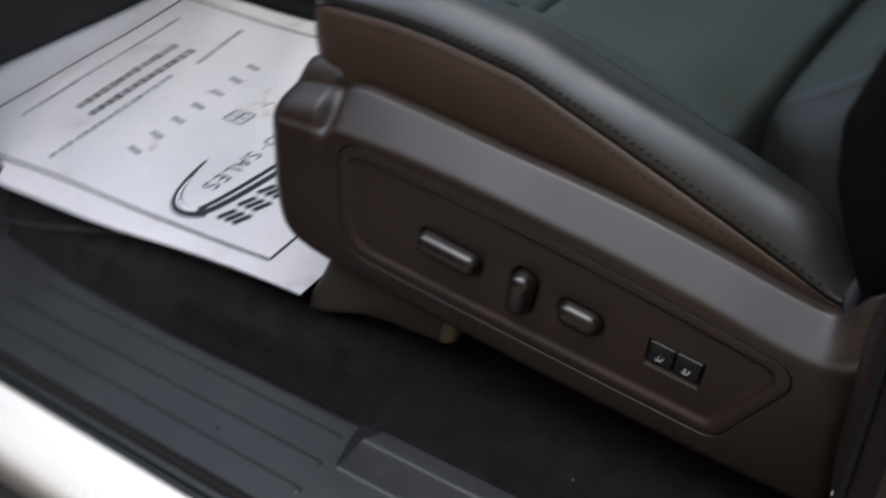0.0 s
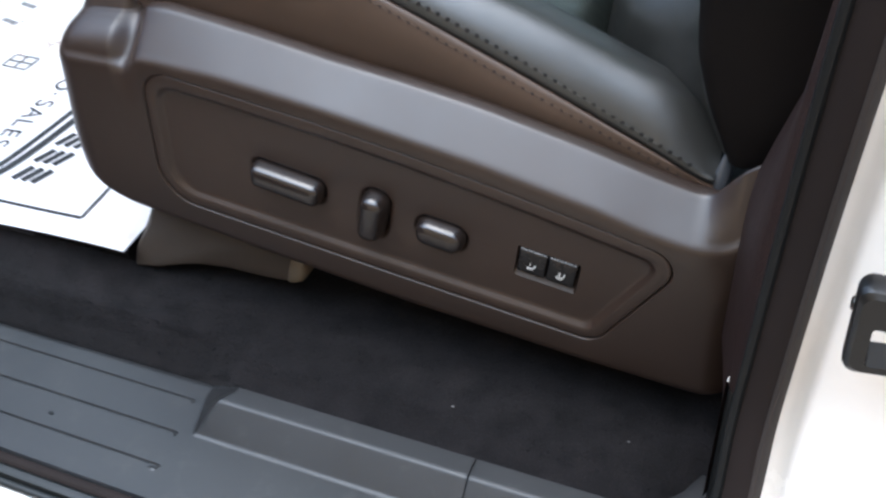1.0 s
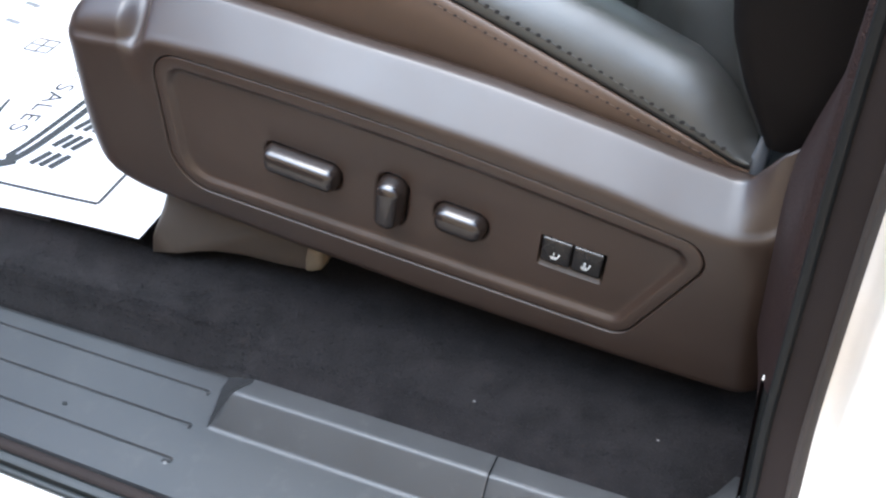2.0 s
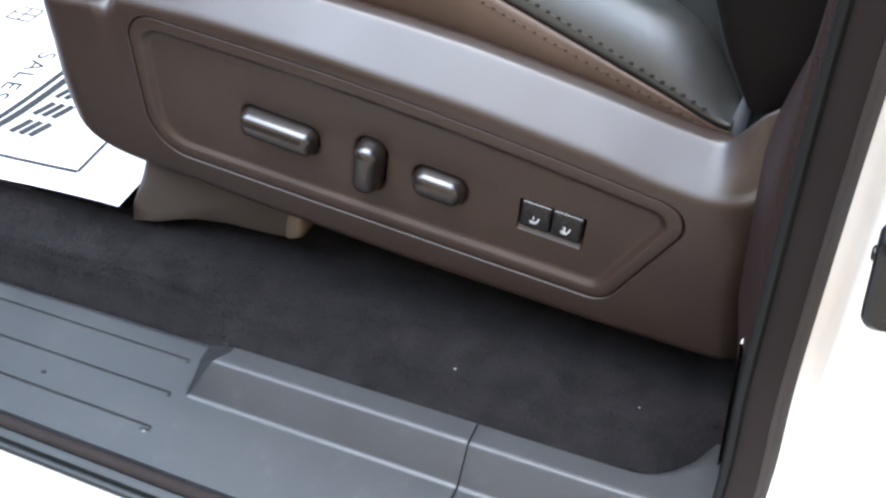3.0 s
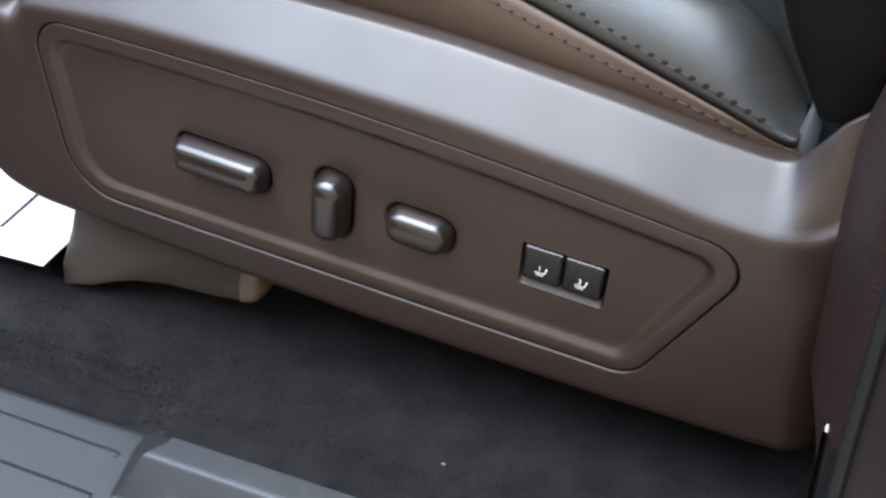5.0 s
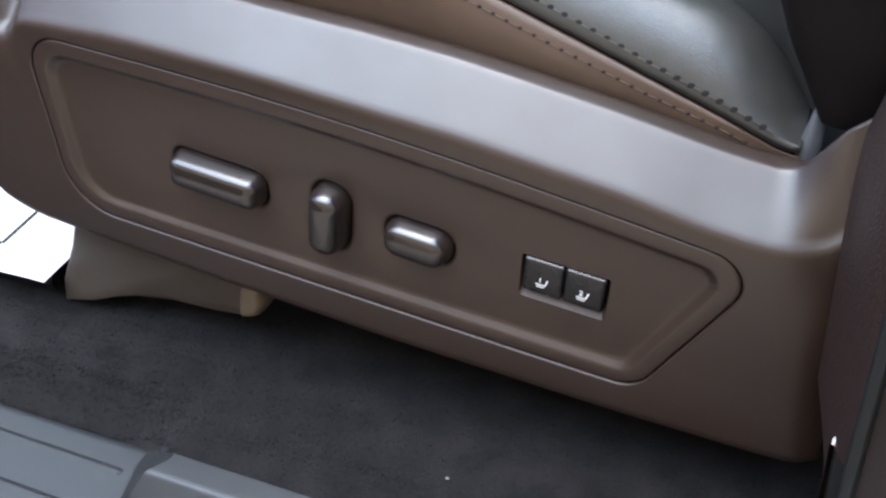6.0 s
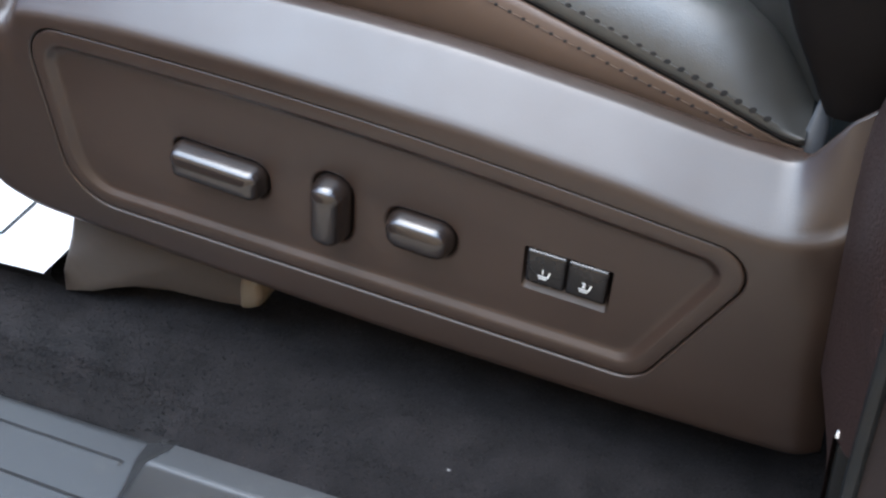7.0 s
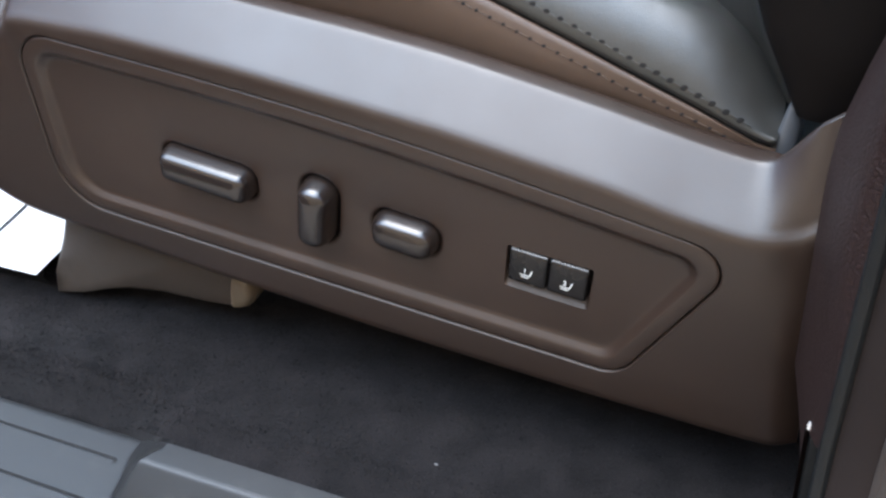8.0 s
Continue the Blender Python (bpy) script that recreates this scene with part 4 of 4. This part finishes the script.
for k in range(60):
    z = 0.2185 + 0.0035 * k if k < 40 else 0.3585 + 0.025 * (k - 40)
    xe = back_edge(z)
    low = smooth(0.2185, 0.26, z)
    depth = 0.03 + 0.09 * math.sqrt(max(0.0, min(1, (z - 0.218) / 0.06)))
    xr = xe + depth
    rows_side.append([(xr + 0.02, 0.09, z), (xr, 0.066, z), (xr - 0.01, 0.058, z), (xe + depth * 0.6, 0.0505 - 0.004 * low, z), (xe + depth * 0.35, 0.049 - 0.005 * low, z),
                      (xe + 0.012, 0.0475 - 0.002 * low, z), (xe + 0.005, 0.049, z), (xe + 0.0015, 0.052, z), (xe, 0.056, z)])
    xb = curve_at(z, [(0.2, 0.100), (0.276, 0.110), (0.288, 0.124), (0.305, 0.150), (0.322, 0.172), (0.345, 0.191), (0.38, 0.206), (0.45, 0.236), (0.6, 0.285), (0.85, 0.37)])
    lie = min(0.05, max(-0.05, z - 0.29))
    rows_face.append([(xe, 0.0555, z), (xe - 0.001 + 0.06 * lie, 0.062, z), (xe - 0.003 + 0.18 * lie, 0.075, z), (xe * 0.7 + xb * 0.3 + 0.40 * lie, 0.098, z), (xe * 0.35 + xb * 0.65 + 0.25 * lie, 0.122, z), (xb + 0.002, 0.15, z), (xb + 0.006, 0.158, z), (xb, 0.165, z),
                      (xb - 0.002, 0.22, z), (xb - 0.002, 0.36, z), (xb, 0.42, z), (xb + 0.006, 0.428, z), (xe, 0.51, z), (xe + 0.02, 0.55, z), (xe + 0.12, 0.56, z)])
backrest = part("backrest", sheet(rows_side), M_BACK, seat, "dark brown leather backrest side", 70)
part("backrest_bolster", sheet([r[:8] for r in rows_face]), M_SEAT_TOP, backrest, "plain black leather backrest bolster", 70)
part("backrest_face", sheet([r[7:] for r in rows_face]), M_PERF_BACK, backrest, "black perforated leather backrest face", 70)

rows = []
for k in range(9):
    f = k / 8
    z = 0.192 + 0.033 * f
    y = 0.0385 + 0.016 * f
    x0 = interp(z, [(0.19, 0.2035), (0.2, 0.2055), (0.225, 0.2125)])
    w = 0.0115 * math.sqrt(max(0.02, 1 - f ** 2.2))
    rows.append([(x0, y + 0.012, z - 0.004), (x0, y + 0.001, z), (x0 + w * 0.25, y, z), (x0 + w * 0.6, y + 0.0008, z), (x0 + w * 0.9, y + 0.003, z), (x0 + w, y + 0.007, z - 0.001), (x0 + w, y + 0.02, z - 0.01)])
part("hinge_cover", sheet(rows), M_HINGE, seat, "grey plastic recliner hinge cover", 70)
part("recliner", box((0.20, 0.085, 0.10), (0.29, 0.12, 0.20), 0.006), M_BLACK, seat, "dark recliner mechanism")

# ==== floor mat and paper mat ====
rows = []
for k in range(40):
    x = -1.12 + 0.83 * k / 39
    rows.append([(x, y, z + 0.003 * noise.noise(Vector((x * 6, y * 6, 1))) + 0.10 * smooth(-0.95, -1.25, x)) for y, z in ((0.022, 0.012), (0.018, 0.022), (0.022, 0.0285), (0.04, 0.030), (0.2, 0.030), (0.4, 0.030), (0.56, 0.030), (0.57, 0.02))])
floor_mat = tagged(link("floor_mat", sheet(rows), M_MAT), "black carpet floor mat in the footwell", "floor mat")
part("mat_binding", tube([(-0.72, -0.045, 0.007), (-0.66, -0.031, 0.010), (-0.60, -0.008, 0.011), (-0.55, 0.010, 0.012), (-0.50, 0.018, 0.014), (-0.40, 0.020, 0.014)], 0.0013, 8), M_DASH, floor_mat, "sewn edge of the mat")


def paper_z(x, y):
    """Height of the paper: it lies over the mat with slack waves and a lifted edge."""
    z = 0.0365 + 0.0035 * noise.noise(Vector((x * 5, y * 5, 7))) + 0.002 * math.sin(x * 17 + y * 9)
    z += 0.10 * smooth(-0.95, -1.25, x)
    z -= 0.012 * smooth(0.03, -0.02, y) * smooth(-0.36, -0.6, x)
    return z


PX0, PX1, PY0, PY1 = -1.065, -0.279, 0.004, 0.535


def paper_point(u, v, lift=0.0):
    x = PX0 + (PX1 - PX0) * u
    y = PY0 + (PY1 - PY0) * v - 0.02 * (1 - u) * (1 - v) + 0.004 * math.sin(u * 9)
    return Vector((x - 0.012 * v, y, paper_z(x, y) + lift))


rows = [[paper_point(i / 60, j / 44) for j in range(45)] for i in range(61)]
bm = sheet(rows)
bmesh.ops.solidify(bm, geom=bm.faces[:], thickness=0.0003)
paper = thing("paper_mat", "white printed paper floor mat with dirt smudges", "paper mat")
part("paper_sheet", bm, M_PAPER, paper, "thin white paper sheet")


def at_xy(x, y, lift=0.0006):
    return Vector((x, y, paper_z(x, y) + lift))


def strip(pts, width, lift=0.0006):
    """Printed line along points on the paper."""
    rows = []
    for i, p in enumerate(pts):
        d = (Vector(pts[min(i + 1, len(pts) - 1)]) - Vector(pts[max(i - 1, 0)])).normalized()
        w = width(i / (len(pts) - 1)) if callable(width) else width
        rows.append([at_xy(p[0] - d.y * w / 2, p[1] + d.x * w / 2, lift), at_xy(p[0] + d.y * w / 2, p[1] - d.x * w / 2, lift)])
    return sheet(rows)


def seg(p, q, n=24):
    return [(p[0] + (q[0] - p[0]) * i / n, p[1] + (q[1] - p[1]) * i / n) for i in range(n + 1)]


CORNERS = [(-0.346, 0.033), (-0.36, 0.47), (-0.968, 0.502), (-0.905, 0.020)]
for i in range(4):
    part("border_line", strip(seg(CORNERS[i], CORNERS[(i + 1) % 4]), 0.0040), M_INK, paper)


def bars(x0, y0, x1, y1, height, count, material, fill=0.62):
    """A line of lettering as plain bars, reading from the first point to the second."""
    b = bmesh.new()
    rnd = random.Random(int(1000 * abs(x0 * y0)) + count)
    for k in range(count):
        f0 = k / count
        f1 = f0 + fill / count * rnd.uniform(0.8, 1.15)
        h = height * rnd.uniform(0.75, 1.0)
        quad = []
        for f, s in ((f0, -1), (f1, -1), (f1, 1), (f0, 1)):
            quad.append(b.verts.new(at_xy(x0 + (x1 - x0) * f + s * h / 2, y0 + (y1 - y0) * f)))
        b.faces.new(quad)
    return tagged(part("print_line", b, material, paper, "line of print as plain bars"), kind="stuff")


bars(-0.915, 0.435, -0.865, 0.10, 0.009, 24, M_GREY_INK)
bars(-0.842, 0.36, -0.812, 0.15, 0.016, 13, M_INK)
bars(-0.806, 0.36, -0.780, 0.145, 0.016, 13, M_INK)
bars(-0.792, 0.45, -0.765, 0.33, 0.010, 9, M_GREY_INK)
bars(-0.770, 0.285, -0.733, 0.045, 0.010, 16, M_GREY_INK)
for k in range(7):
    y = 0.366 - 0.0413 * k
    x = -0.687 + 0.0055 * k
    part("print_block", strip([(x - 0.012, y + 0.002), (x, y), (x + 0.012, y - 0.002)], 0.0072), M_GREY_INK, paper)
# emblem: a small rounded cross in a box
EX, EY = -0.601, 0.249
for p, q in (((-1, -1), (1, -1)), ((-1, 1), (1, 1)), ((-1, 0), (1, 0)), ((0, -1), (0, 1)), ((-1, -1), (-1, 1)), ((1, -1), (1, 1))):
    pts = seg((EX + 0.0165 * p[0], EY + 0.0125 * p[1]), (EX + 0.0165 * q[0], EY + 0.0125 * q[1]), 6)
    part("emblem_line", strip(pts, 0.0022), M_INK, paper)
# swoosh: a road-like sweep
def bez(p, n=26):
    return [tuple(sum(c * q[k] for c, q in zip(((1 - t) ** 3, 3 * t * (1 - t) ** 2, 3 * t * t * (1 - t), t ** 3), p)) for k in (0, 1)) for t in (i / n for i in range(n + 1))]


part("swoosh", strip(bez([(-0.560, 0.150), (-0.548, 0.085), (-0.512, 0.028), (-0.474, 0.066)]), lambda f: 0.003 + 0.017 * f), M_INK, paper, "black sweeping logo stroke")
part("swoosh", strip(bez([(-0.478, 0.060), (-0.464, 0.085), (-0.464, 0.15), (-0.455, 0.23)]), 0.0105), M_INK, paper, "black sweeping logo stroke")
part("swoosh", strip(bez([(-0.488, 0.064), (-0.478, 0.085), (-0.478, 0.15), (-0.470, 0.23)]), 0.0080), M_INK, paper, "black sweeping logo stroke")
part("swoosh_gap", strip(bez([(-0.546, 0.110), (-0.532, 0.064), (-0.508, 0.050), (-0.486, 0.064)]), lambda f: 0.0012 + 0.0030 * f, 0.0010), M_PAPER, paper, "white line within the logo stroke")
for k in range(4):
    y = 0.166 - 0.0305 * k
    x = -0.432 - 0.002 * k
    for off in (-0.012, 0.0, 0.012):
        part("print_block", strip([(x + off + 0.004, y + 0.011), (x + off, y), (x + off - 0.004, y - 0.011)], 0.0088), M_INK, paper)
for k, ch in enumerate("O-SALES"):
    y = 0.2245 - 0.0190 * k
    x = -0.519 + 0.0010 * k
    m = Matrix.Translation(at_xy(x, y, 0.0007)) @ Matrix.Rotation(-math.pi / 2 + 0.1, 4, 'Z')
    part("letter", text_bm("\u00b7" if ch == "-" else ch, 0.0300, m), M_INK, paper)
# dried smudges: clusters of small flecks, thinning outwards
for x, y, r in ((-0.592, 0.292, 0.030), (-0.612, 0.268, 0.016), (-0.655, 0.15, 0.013), (-0.615, 0.325, 0.014), (-0.64, 0.135, 0.010), (-0.57, 0.275, 0.010), (-0.672, 0.325, 0.008), (-0.69, 0.28, 0.006)):
    b = bmesh.new()
    rnd = random.Random(int(abs(x * y) * 1e5))
    for k in range(int(1200 * r)):
        d, t = r * rnd.random() ** 0.7, rnd.uniform(0, 2 * math.pi)
        cx, cy, q = x + d * math.cos(t), y + d * math.sin(t), rnd.uniform(0.0012, 0.0042) * (1.15 - 0.6 * d / r)
        b.faces.new([b.verts.new(at_xy(cx + q * c * rnd.uniform(0.6, 1.2), cy + q * n * rnd.uniform(0.5, 1.1), 0.0004 + 0.00001 * k)) for c, n in ((1, 0), (0.5, 0.9), (-0.5, 0.9), (-1, 0), (-0.5, -0.9), (0.5, -0.9))])
    part("smudge", b, M_MUD, paper, "brown dried smudge")

# lint on the carpet
def lint(x, y, z, s):
    b = bmesh.new()
    bmesh.ops.create_icosphere(b, subdivisions=1, radius=s)
    for v in b.verts:
        v.co = Vector((v.co.x * 1.6, v.co.y * 0.8, v.co.z * 0.6)) * (1 + 0.5 * noise.noise(v.co * 900))
    ob = link("lint", b, M_LINT)
    ob.location = (x, y, z)
    tagged(ob, "tiny pale speck of lint on the carpet", "lint", "specks on the carpet")


lint(0.048, -0.0305, 0.002, 0.0009)
lint(0.184, -0.018, 0.003, 0.0008)
b = bmesh.new()
bmesh.ops.create_icosphere(b, subdivisions=1, radius=0.002)
for v in b.verts:
    v.co.z *= 0.4
    v.co.x *= 1.5
tagged(link("crumb", b, M_RUBBER_DARK), "tiny black crumb on the scuff plate", "crumb").location = (-0.278, -0.127, PLATE + 0.0005)
